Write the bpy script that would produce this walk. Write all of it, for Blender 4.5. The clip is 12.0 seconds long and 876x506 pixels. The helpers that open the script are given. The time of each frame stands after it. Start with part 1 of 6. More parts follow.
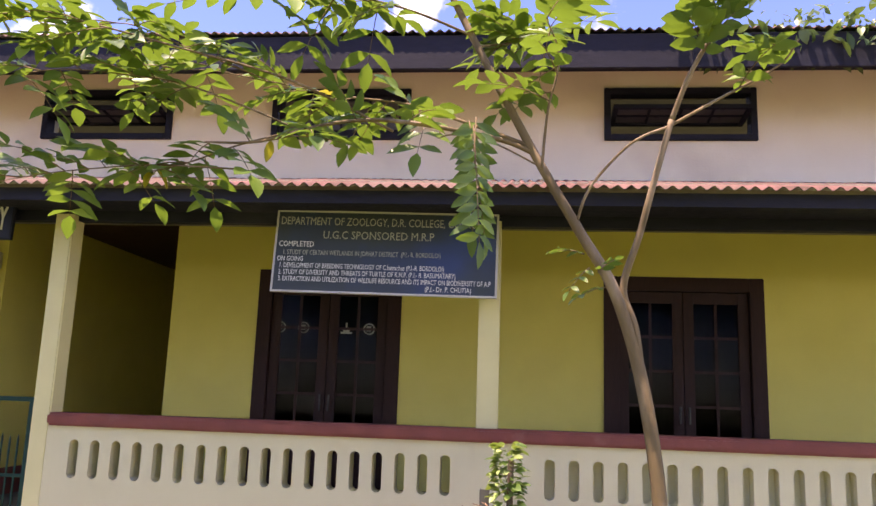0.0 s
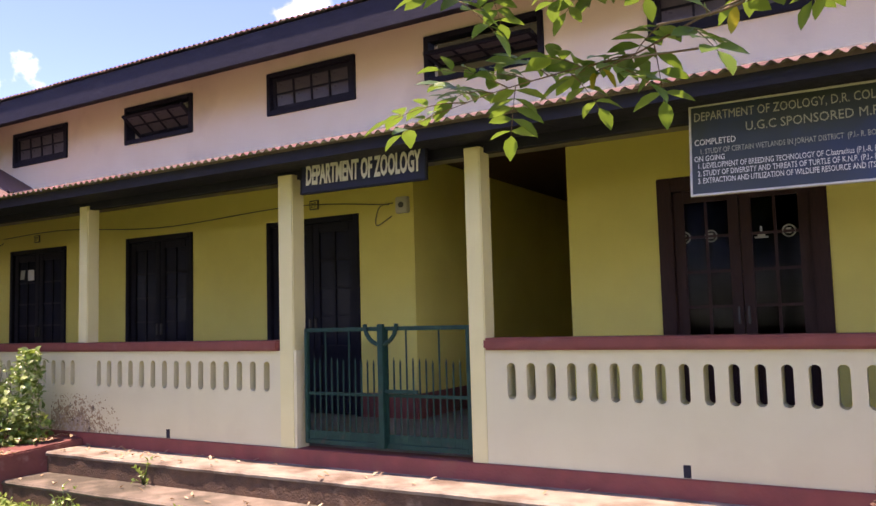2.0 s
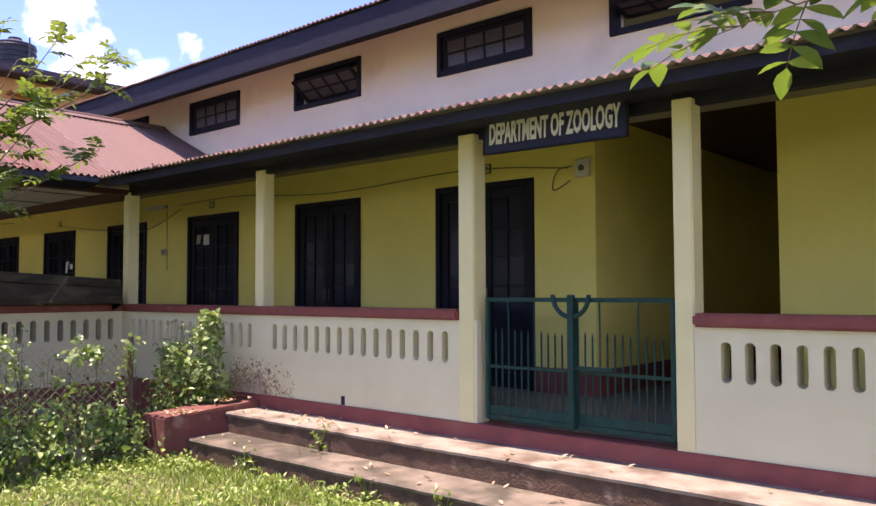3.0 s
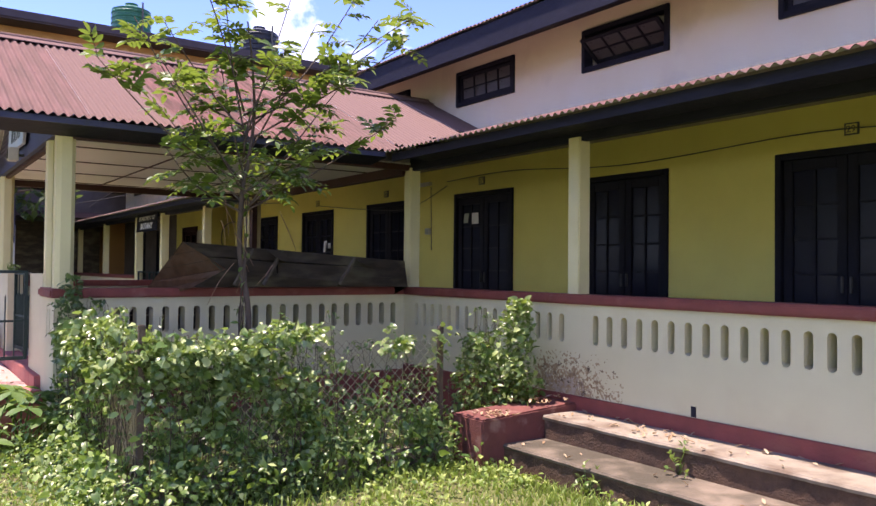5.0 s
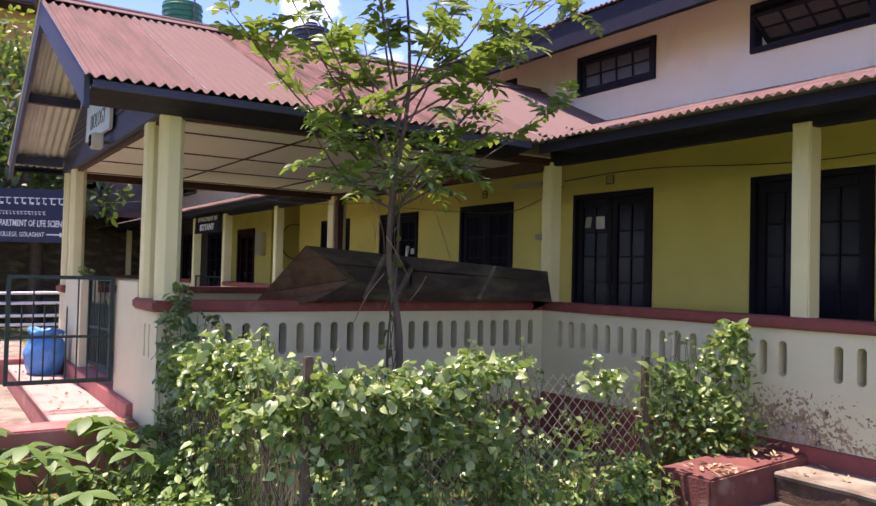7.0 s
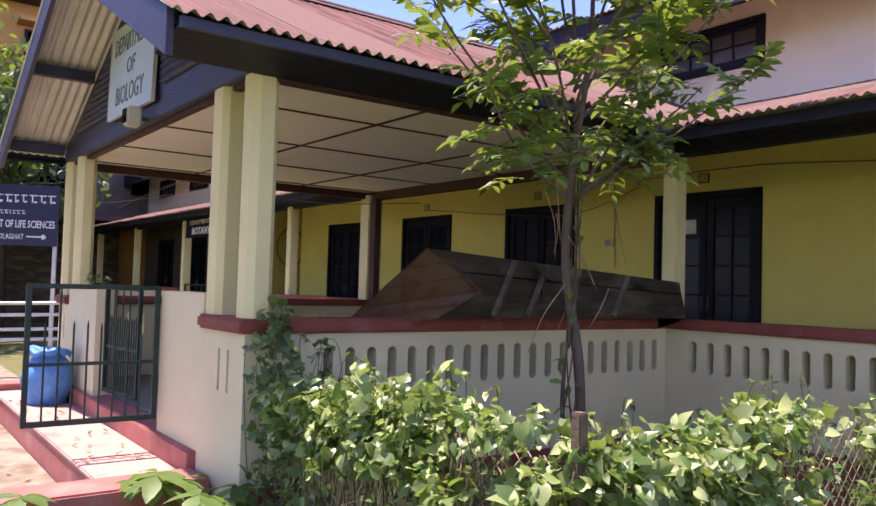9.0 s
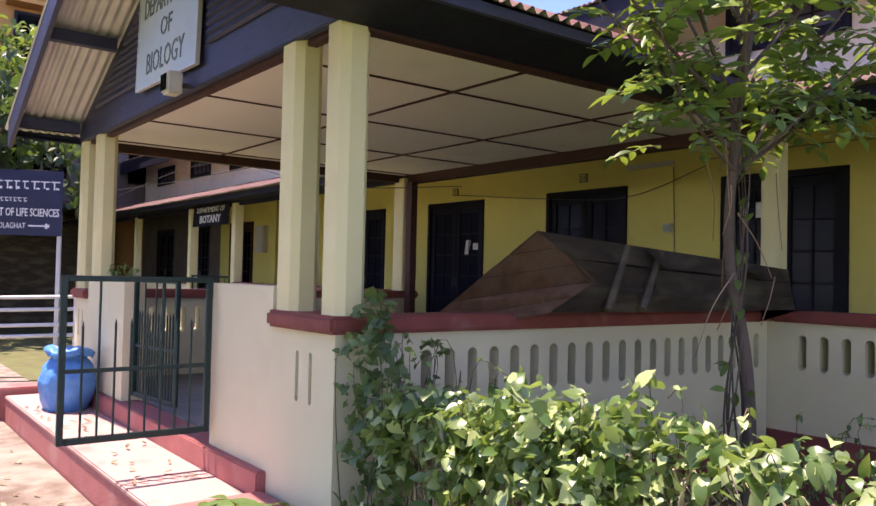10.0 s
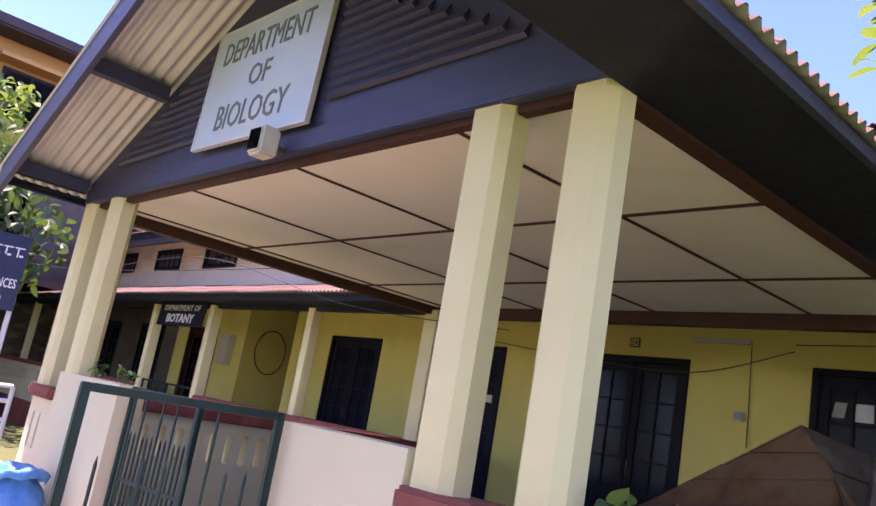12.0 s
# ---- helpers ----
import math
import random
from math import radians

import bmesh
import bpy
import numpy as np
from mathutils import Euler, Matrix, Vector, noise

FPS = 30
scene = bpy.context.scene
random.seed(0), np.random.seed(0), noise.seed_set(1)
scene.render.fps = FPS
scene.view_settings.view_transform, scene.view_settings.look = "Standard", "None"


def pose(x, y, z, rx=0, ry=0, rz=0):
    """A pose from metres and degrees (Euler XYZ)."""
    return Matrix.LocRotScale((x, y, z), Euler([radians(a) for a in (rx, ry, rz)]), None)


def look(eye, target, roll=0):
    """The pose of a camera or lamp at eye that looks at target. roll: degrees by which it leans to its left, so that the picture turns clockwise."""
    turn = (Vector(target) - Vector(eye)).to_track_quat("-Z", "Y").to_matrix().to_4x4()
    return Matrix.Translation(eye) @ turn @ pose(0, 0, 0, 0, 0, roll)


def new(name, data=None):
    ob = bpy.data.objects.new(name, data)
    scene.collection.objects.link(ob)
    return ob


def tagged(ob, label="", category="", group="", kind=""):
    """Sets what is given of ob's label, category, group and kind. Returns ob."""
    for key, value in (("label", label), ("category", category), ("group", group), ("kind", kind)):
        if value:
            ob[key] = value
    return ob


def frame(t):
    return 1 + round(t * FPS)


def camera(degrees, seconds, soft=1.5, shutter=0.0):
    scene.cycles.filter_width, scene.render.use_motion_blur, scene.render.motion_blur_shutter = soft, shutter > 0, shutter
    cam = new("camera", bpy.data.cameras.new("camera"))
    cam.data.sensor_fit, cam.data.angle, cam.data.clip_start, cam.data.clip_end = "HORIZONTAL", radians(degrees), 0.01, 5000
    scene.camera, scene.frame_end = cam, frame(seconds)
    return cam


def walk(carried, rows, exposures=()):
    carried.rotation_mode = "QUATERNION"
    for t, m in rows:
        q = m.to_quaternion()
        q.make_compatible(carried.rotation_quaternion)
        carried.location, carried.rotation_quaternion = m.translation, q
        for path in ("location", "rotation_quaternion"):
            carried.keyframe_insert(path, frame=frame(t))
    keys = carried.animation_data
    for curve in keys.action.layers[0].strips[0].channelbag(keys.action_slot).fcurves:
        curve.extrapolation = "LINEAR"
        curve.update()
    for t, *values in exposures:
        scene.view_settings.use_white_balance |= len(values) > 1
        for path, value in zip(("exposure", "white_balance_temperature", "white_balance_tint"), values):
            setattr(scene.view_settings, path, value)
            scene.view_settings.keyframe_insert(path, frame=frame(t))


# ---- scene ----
cam = camera(58.0, 12.0)
PATH = [
    (0, (2.979, -4.941, 1.509), (2.782, -2.984, 1.868), 2.0),
    (0.5, (2.905, -4.917, 1.516), (2.568, -2.968, 1.813), 1.1),
    (1, (2.757, -4.89, 1.522), (2.206, -2.983, 1.765), 0.2),
    (1.5, (2.611, -4.875, 1.504), (1.808, -3.055, 1.711), -0.2),
    (2, (2.46, -4.766, 1.478), (1.449, -3.048, 1.64), -1.6),
    (2.5, (2.245, -4.639, 1.488), (1.063, -3.029, 1.602), -1.9),
    (3, (1.944, -4.605, 1.469), (0.64, -3.092, 1.565), -0.2),
    (3.5, (1.622, -4.599, 1.457), (0.207, -3.188, 1.555), 0.3),
    (3.7, (1.467, -4.541, 1.458), (0.0, -3.184, 1.544), 0.2),
    (5.3, (0.19, -4.686, 1.533), (-1.467, -3.567, 1.585), 0.9),
    (5.5, (0.025, -4.695, 1.536), (-1.64, -3.588, 1.601), 1.2),
    (6, (-0.373, -4.812, 1.522), (-2.044, -3.716, 1.59), 1.5),
    (6.5, (-0.812, -4.833, 1.545), (-2.485, -3.739, 1.603), 1.5),
    (7, (-1.23, -4.885, 1.556), (-2.904, -3.792, 1.611), 1.4),
    (7.2, (-1.399, -4.921, 1.55), (-3.072, -3.826, 1.601), 1.2),
    (8.8, (-2.804, -5.22, 1.558), (-4.405, -4.025, 1.642), 2.2),
    (9, (-2.957, -5.17, 1.536), (-4.564, -3.982, 1.617), 1.7),
    (9.5, (-3.439, -5.201, 1.53), (-5.026, -3.986, 1.592), 1.4),
    (10, (-3.884, -5.256, 1.519), (-5.471, -4.04, 1.575), 1.3),
    (10.5, (-4.299, -5.244, 1.5), (-5.865, -4.002, 1.58), 1.7),
    (11, (-4.733, -5.224, 1.523), (-6.278, -3.969, 1.722), 4.7),
    (11.5, (-5.132, -5.272, 1.546), (-6.644, -4.005, 1.878), 8.0),
    (12, (-5.502, -5.274, 1.545), (-6.979, -3.991, 1.958), 10.1),
]
EXPOSURES = [(0.0, 2.04, 8450, 33), (0.8, 2.12, 8400, 31), (1.4, 2.10, 8200, 34), (2.0, 2.03, 7950, 38), (2.5, 1.92, 7650, 36), (3.5, 1.98, 7150, 33), (5.5, 1.78, 7050, 31), (6.5, 1.80, 7100, 31), (9.0, 1.92, 7300, 34), (10.5, 2.02, 7200, 33), (11.2, 2.17, 7100, 35), (12.0, 2.38, 6900, 40)]
walk(cam, [(t, look(eye, target, roll)) for t, eye, target, roll in PATH], EXPOSURES)

# ---- sky and sun ----
SUN_WAY = Vector((0.20, 0.17, -1.0)).normalized()
world = bpy.data.worlds.new("sky")
scene.world = world
world.use_nodes = True
wn, wl = world.node_tree.nodes, world.node_tree.links
background = wn["Background"]
sky = wn.new("ShaderNodeTexSky")
sky.sky_type, sky.sun_disc = "NISHITA", False
sky.sun_elevation = math.asin(-SUN_WAY.z)
sky.sun_rotation = math.atan2(-SUN_WAY.x, -SUN_WAY.y)
sky.air_density, sky.dust_density, sky.ozone_density = 1.0, 0.0, 6.0
sky.altitude = 2500.0
cloud_noise = wn.new("ShaderNodeTexNoise")
cloud_noise.inputs["Scale"].default_value, cloud_noise.inputs["Detail"].default_value = 3.2, 7.0
cloud_noise.inputs["Roughness"].default_value = 0.55
cloud_ramp = wn.new("ShaderNodeValToRGB")
cloud_ramp.color_ramp.elements[0].position, cloud_ramp.color_ramp.elements[1].position = 0.565, 0.68
cloud_mix = wn.new("ShaderNodeMix")
cloud_mix.data_type = "RGBA"
cloud_mix.inputs[7].default_value = (9.6, 9.7, 9.9, 1)
wl.new(cloud_noise.outputs["Fac"], cloud_ramp.inputs["Fac"])
wl.new(cloud_ramp.outputs["Color"], cloud_mix.inputs[0])
sky_depth = wn.new("ShaderNodeHueSaturation")
sky_depth.inputs["Hue"].default_value = 0.515
sky_depth.inputs["Saturation"].default_value, sky_depth.inputs["Value"].default_value = 1.10, 0.99
wl.new(sky.outputs["Color"], sky_depth.inputs["Color"])
wl.new(sky_depth.outputs["Color"], cloud_mix.inputs[6])
wl.new(cloud_mix.outputs[2], background.inputs["Color"])
background.inputs["Strength"].default_value = 0.13
sun = new("sun", bpy.data.lights.new("sun", "SUN"))
sun.data.energy, sun.data.angle, sun.data.color = 3.0, radians(0.6), (1.0, 0.95, 0.87)
sun.matrix_world = look((0, 0, 30), Vector((0, 0, 30)) + SUN_WAY)


# ---- materials ----
def material(name, a, b, scale=6.0, rough=0.8, bump=0.15, metal=0.0, stain=None, stain_at=(0.55, 0.75), stain_scale=1.2, spread=0.0, other=None, stretch=(1, 1, 1), fine=60.0, specular=0.4):
    m = bpy.data.materials.new(name)
    m.use_nodes = True
    n, l = m.node_tree.nodes, m.node_tree.links
    p = n["Principled BSDF"]
    p.inputs["Roughness"].default_value, p.inputs["Metallic"].default_value = rough, metal
    p.inputs["Specular IOR Level"].default_value = specular
    tc, mp = n.new("ShaderNodeTexCoord"), n.new("ShaderNodeMapping")
    mp.inputs["Scale"].default_value = stretch
    l.new(tc.outputs["Object"], mp.inputs["Vector"])

    def noise_node(s, detail=5.0):
        t = n.new("ShaderNodeTexNoise")
        t.inputs["Scale"].default_value, t.inputs["Detail"].default_value = s, detail
        l.new(mp.outputs["Vector"], t.inputs["Vector"])
        return t

    def ramp(src, x0, x1):
        r = n.new("ShaderNodeMapRange")
        r.inputs["From Min"].default_value, r.inputs["From Max"].default_value = x0, x1
        l.new(src, r.inputs["Value"])
        return r.outputs["Result"]

    def blend(fac, ca, cb):
        x = n.new("ShaderNodeMix")
        x.data_type = "RGBA"
        l.new(fac, x.inputs[0])
        for slot, c in ((6, ca), (7, cb)):
            if isinstance(c, tuple):
                x.inputs[slot].default_value = (*c, 1)
            else:
                l.new(c, x.inputs[slot])
        return x.outputs[2]

    colour = blend(ramp(noise_node(scale).outputs["Fac"], 0.3, 0.7), a, b)
    if stain:
        colour = blend(ramp(noise_node(stain_scale, 8.0).outputs["Fac"], *stain_at), colour, stain)
    if other:
        pick = n.new("ShaderNodeObjectInfo")
        colour = blend(ramp(pick.outputs["Random"], 0.35, 0.65), colour, other)
    if spread:
        info, hsv = n.new("ShaderNodeObjectInfo"), n.new("ShaderNodeHueSaturation")
        l.new(ramp(info.outputs["Random"], 0, 1), hsv.inputs["Value"])
        mr = hsv.inputs["Value"].links[0].from_node
        mr.inputs["To Min"].default_value, mr.inputs["To Max"].default_value = 1 - spread, 1 + spread
        l.new(colour, hsv.inputs["Color"])
        colour = hsv.outputs["Color"]
    l.new(colour, p.inputs["Base Color"])
    rr = n.new("ShaderNodeMapRange")
    rr.inputs["To Min"].default_value, rr.inputs["To Max"].default_value = max(rough - 0.12, 0.02), min(rough + 0.12, 1)
    l.new(noise_node(scale * 2.3).outputs["Fac"], rr.inputs["Value"])
    l.new(rr.outputs["Result"], p.inputs["Roughness"])
    if bump:
        bp = n.new("ShaderNodeBump")
        bp.inputs["Strength"].default_value, bp.inputs["Distance"].default_value = bump, 0.01
        l.new(noise_node(fine, 4.0).outputs["Fac"], bp.inputs["Height"])
        l.new(bp.outputs["Normal"], p.inputs["Normal"])
    return m


def leaf_material(name, a, b, through_colour, share=0.35, rough=0.42, lean_by=1.7):
    m = bpy.data.materials.new(name)
    m.use_nodes = True
    n, l = m.node_tree.nodes, m.node_tree.links
    p = n["Principled BSDF"]
    geo, mix = n.new("ShaderNodeNewGeometry"), n.new("ShaderNodeMix")
    mix.data_type = "RGBA"
    mix.inputs[6].default_value, mix.inputs[7].default_value = (*a, 1), (*b, 1)
    lean = n.new("ShaderNodeMath")
    lean.operation = "POWER"
    lean.inputs[1].default_value = lean_by
    l.new(geo.outputs["Random Per Island"], lean.inputs[0])
    l.new(lean.outputs[0], mix.inputs[0])
    l.new(mix.outputs[2], p.inputs["Base Color"])
    p.inputs["Roughness"].default_value = rough
    tr, ad = n.new("ShaderNodeBsdfTranslucent"), n.new("ShaderNodeMixShader")
    tr.inputs["Color"].default_value = (*through_colour, 1)
    ad.inputs[0].default_value = share
    l.new(p.outputs[0], ad.inputs[1])
    l.new(tr.outputs[0], ad.inputs[2])
    l.new(ad.outputs[0], n["Material Output"].inputs["Surface"])
    return m


def glass_material(name):
    m = bpy.data.materials.new(name)
    m.use_nodes = True
    p = m.node_tree.nodes["Principled BSDF"]
    p.inputs["Base Color"].default_value = (0.045, 0.055, 0.07, 1)
    p.inputs["Transmission Weight"].default_value, p.inputs["Roughness"].default_value, p.inputs["IOR"].default_value = 1.0, 0.06, 1.12
    p.inputs["Specular IOR Level"].default_value = 0.2
    return m


CREAM = material("cream_wall_paint", (0.64, 0.605, 0.395), (0.60, 0.56, 0.36), 3.0, 0.85, 0.07, stain=(0.52, 0.46, 0.30), stain_at=(0.55, 0.85))
PALE = material("pale_wall_paint", (0.90, 0.81, 0.62), (0.87, 0.77, 0.57), 2.5, 0.85, 0.2, stain=(0.66, 0.56, 0.42), stain_at=(0.55, 0.85))
YELLOW = material("yellow_wall_paint", (0.80, 0.70, 0.19), (0.75, 0.65, 0.17), 2.5, 0.8, 0.07, stain=(0.71, 0.61, 0.18), stain_at=(0.55, 0.85))
COLUMN = material("pale_yellow_column_paint", (0.70, 0.645, 0.345), (0.65, 0.595, 0.31), 4.0, 0.8, 0.08, stain=(0.60, 0.545, 0.34), stain_at=(0.58, 0.85))
MAROON = material("maroon_rail_paint", (0.245, 0.062, 0.048), (0.19, 0.047, 0.038), 7.0, 0.6, 0.2, stain=(0.28, 0.12, 0.095), stain_at=(0.6, 0.8), stain_scale=5)
RED = material("red_oxide_paint", (0.26, 0.068, 0.058), (0.19, 0.052, 0.045), 6.0, 0.75, 0.3, stain=(0.28, 0.10, 0.07), stain_at=(0.52, 0.75), stain_scale=3)
PORCHRED = material("faded_porch_red_paint", (0.40, 0.135, 0.118), (0.33, 0.11, 0.095), 5.0, 0.75, 0.3, stain=(0.42, 0.22, 0.18), stain_at=(0.55, 0.75), stain_scale=3)
DUSTRED = material("dusty_weathered_red_paint", (0.19, 0.062, 0.05), (0.13, 0.045, 0.038), 6.0, 0.85, 0.5, stain=(0.30, 0.18, 0.14), stain_at=(0.56, 0.72), stain_scale=5)
PINK = material("worn_pink_cement", (0.45, 0.26, 0.22), (0.40, 0.29, 0.245), 5.0, 0.85, 0.3, stain=(0.42, 0.16, 0.135), stain_at=(0.55, 0.72), stain_scale=2.5)
CEMENT = material("weathered_cement", (0.31, 0.265, 0.20), (0.19, 0.16, 0.12), 6.0, 0.9, 0.6, stain=(0.13, 0.09, 0.06), stain_at=(0.47, 0.68), stain_scale=3)
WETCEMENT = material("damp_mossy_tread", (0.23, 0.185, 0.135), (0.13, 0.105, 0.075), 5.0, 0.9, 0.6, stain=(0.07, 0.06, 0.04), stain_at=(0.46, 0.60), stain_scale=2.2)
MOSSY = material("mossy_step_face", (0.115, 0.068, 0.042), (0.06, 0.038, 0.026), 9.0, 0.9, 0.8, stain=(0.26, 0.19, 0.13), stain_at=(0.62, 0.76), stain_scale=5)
FLOOR = material("grey_green_cement_floor", (0.20, 0.21, 0.18), (0.15, 0.16, 0.14), 4.0, 0.6, 0.2, stain=(0.10, 0.10, 0.09), stain_at=(0.55, 0.75))
BLACK = material("blue_black_painted_timber", (0.017, 0.018, 0.031), (0.012, 0.013, 0.023), 8.0, 0.62, 0.3, specular=0.22, stain=(0.05, 0.05, 0.065), stain_at=(0.6, 0.85), stretch=(1, 1, 4))
# Navy lifted above BLACK so the colour carries haze over the gable.
NAVY = material("hazy_navy_gable_paint", (0.044, 0.050, 0.098), (0.034, 0.039, 0.078), 8.0, 0.5, 0.3, stain=(0.07, 0.07, 0.09), stain_at=(0.6, 0.85), stretch=(1, 1, 4))
BROWN = material("brown_timber_batten", (0.075, 0.028, 0.020), (0.055, 0.021, 0.016), 8.0, 0.6, 0.3)
DOORBROWN = material("dark_brown_door_timber", (0.042, 0.016, 0.013), (0.029, 0.011, 0.010), 10.0, 0.5, 0.2, specular=0.2, stretch=(6, 6, 1))
DOORDARK = material("blue_black_door_timber", (0.014, 0.014, 0.022), (0.010, 0.010, 0.016), 10.0, 0.55, 0.2, specular=0.15, stretch=(6, 6, 1))
ROOFTOP = material("faded_red_roof_paint", (0.275, 0.145, 0.138), (0.205, 0.112, 0.10), 1.6, 0.85, 0.15, specular=0.0, stain=(0.115, 0.08, 0.066), stain_at=(0.40, 0.60), stain_scale=2.3, spread=0.2, other=(0.165, 0.112, 0.098), stretch=(2.4, 0.5, 1))
ZINC = material("bare_zinc_sheet", (0.66, 0.665, 0.62), (0.56, 0.565, 0.53), 4.0, 0.5, 0.1, metal=0.25)
CEILING = material("white_ceiling_board", (0.87, 0.84, 0.77), (0.83, 0.80, 0.73), 2.0, 0.85, 0.1, stain=(0.68, 0.63, 0.54), stain_at=(0.58, 0.85))
# Ceiling tone picked to weaken the bounce onto the verandah wall.
DULLBOARD = material("wall_dimming_ceiling_board", (0.40, 0.36, 0.28), (0.32, 0.285, 0.22), 2.0, 0.85, 0.1, stain=(0.24, 0.20, 0.15), stain_at=(0.55, 0.8))
GLASS = glass_material("window_glass")
DUSTYGLASS = material("dusty_grey_panes", (0.105, 0.10, 0.115), (0.06, 0.058, 0.07), 5.0, 0.3, 0.02, specular=0.4, stain=(0.15, 0.14, 0.14), stain_at=(0.5, 0.75), stain_scale=4)
PAINTEDGLASS = material("panes_painted_blue_black", (0.013, 0.014, 0.026), (0.010, 0.011, 0.020), 6.0, 0.22, 0.02, specular=0.12)
GREEN = material("green_gate_paint", (0.008, 0.050, 0.040), (0.006, 0.034, 0.028), 14.0, 0.5, 0.15, specular=0.2, stain=(0.06, 0.05, 0.04), stain_at=(0.64, 0.75), stain_scale=9)
DARKGREEN = material("dark_green_gate_paint", (0.010, 0.035, 0.030), (0.008, 0.025, 0.022), 14.0, 0.45, 0.15)
SIGNBLUE = material("navy_sign_paint", (0.014, 0.020, 0.062), (0.010, 0.015, 0.048), 5.0, 0.4, 0.05)
SIGNGREY = material("faded_slate_sign_paint", (0.045, 0.060, 0.060), (0.035, 0.050, 0.075), 2.0, 0.45, 0.05, stain=(0.03, 0.06, 0.16), stain_at=(0.5, 0.7), stain_scale=1.5)
SIGNPALE = material("pale_blue_sign_paint", (0.50, 0.60, 0.60), (0.44, 0.55, 0.55), 3.0, 0.5, 0.05, stain=(0.56, 0.60, 0.52), stain_at=(0.5, 0.75), stain_scale=2.5)
WHITE = material("white_lettering", (0.78, 0.78, 0.76), (0.70, 0.70, 0.68), 12.0, 0.6, 0.05)
FADED = material("faded_lettering", (0.42, 0.43, 0.36), (0.34, 0.36, 0.30), 12.0, 0.6, 0.05)
INK = material("grey_green_lettering", (0.10, 0.13, 0.11), (0.16, 0.19, 0.16), 12.0, 0.6, 0.05)
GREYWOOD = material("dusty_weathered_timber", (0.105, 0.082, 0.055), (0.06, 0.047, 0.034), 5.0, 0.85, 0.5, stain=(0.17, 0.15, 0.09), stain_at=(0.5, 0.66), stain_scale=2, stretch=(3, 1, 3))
# Brown-grey with the unlit look of the far walls put into it.
FARWALL = material("shade_brown_grey_wall", (0.16, 0.13, 0.105), (0.115, 0.095, 0.08), 3.0, 0.85, 0.15, stain=(0.09, 0.075, 0.06), stain_at=(0.5, 0.75))
HOODEND = material("bare_brown_board", (0.30, 0.17, 0.095), (0.19, 0.11, 0.063), 7.0, 0.85, 0.4, stain=(0.30, 0.20, 0.14), stain_at=(0.5, 0.7), stain_scale=3, stretch=(2, 2, 1))
SACKBLUE = material("blue_woven_plastic", (0.08, 0.28, 0.60), (0.05, 0.20, 0.50), 9.0, 0.4, 1.0, fine=28)
BARK = material("smooth_brown_bark", (0.22, 0.15, 0.075), (0.12, 0.085, 0.042), 9.0, 0.8, 0.5, stain=(0.30, 0.22, 0.14), stain_at=(0.52, 0.64), stain_scale=7, stretch=(1, 1, 0.3))
DARKBARK = material("grey_brown_bark", (0.13, 0.095, 0.065), (0.085, 0.062, 0.045), 12.0, 0.9, 0.6)
LEAF = leaf_material("glossy_green_leaf", (0.040, 0.10, 0.02), (0.20, 0.31, 0.045), (0.22, 0.36, 0.04), 0.3)
LEAFFINE = leaf_material("fresh_pinnate_leaf", (0.055, 0.12, 0.022), (0.20, 0.30, 0.055), (0.28, 0.40, 0.05), 0.32)
LEAFYELLOW = leaf_material("yellowed_leaf", (0.42, 0.36, 0.03), (0.30, 0.33, 0.04), (0.5, 0.45, 0.05))
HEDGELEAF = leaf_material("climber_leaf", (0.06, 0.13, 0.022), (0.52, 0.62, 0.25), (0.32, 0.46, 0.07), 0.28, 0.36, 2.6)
# Two leaf tones: sun put into the upper one, shade into the lower.
VINETOP = leaf_material("sunlit_pale_climber_leaf", (0.06, 0.13, 0.028), (0.52, 0.61, 0.27), (0.32, 0.46, 0.08), 0.27, 0.32, 2.2)
WEEDLEAF = leaf_material("shade_dark_weed_leaf", (0.035, 0.095, 0.02), (0.40, 0.54, 0.16), (0.24, 0.40, 0.06), 0.27, 0.36, 1.9)
VINELEAF = leaf_material("dark_ivy_leaf", (0.055, 0.11, 0.035), (0.17, 0.25, 0.08), (0.18, 0.30, 0.05), 0.25, 0.42)
BIGLEAF = leaf_material("broad_lobed_leaf", (0.08, 0.16, 0.035), (0.12, 0.21, 0.05), (0.28, 0.42, 0.06), 0.3, 0.5)
FARLEAF = leaf_material("far_tree_leaf", (0.025, 0.055, 0.016), (0.06, 0.11, 0.03), (0.14, 0.24, 0.04), 0.25, 0.5)
GRASS = leaf_material("lawn_grass", (0.14, 0.24, 0.035), (0.42, 0.50, 0.13), (0.28, 0.40, 0.06), 0.28, 0.5)
DRYTWIG = material("dry_brown_twigs", (0.36, 0.22, 0.135), (0.25, 0.155, 0.10), 10.0, 0.9, 0.3)
SOIL = material("grassy_soil", (0.13, 0.15, 0.045), (0.10, 0.09, 0.04), 3.0, 0.95, 0.8, stain=(0.11, 0.13, 0.04), stain_at=(0.5, 0.65), stain_scale=2, fine=25)
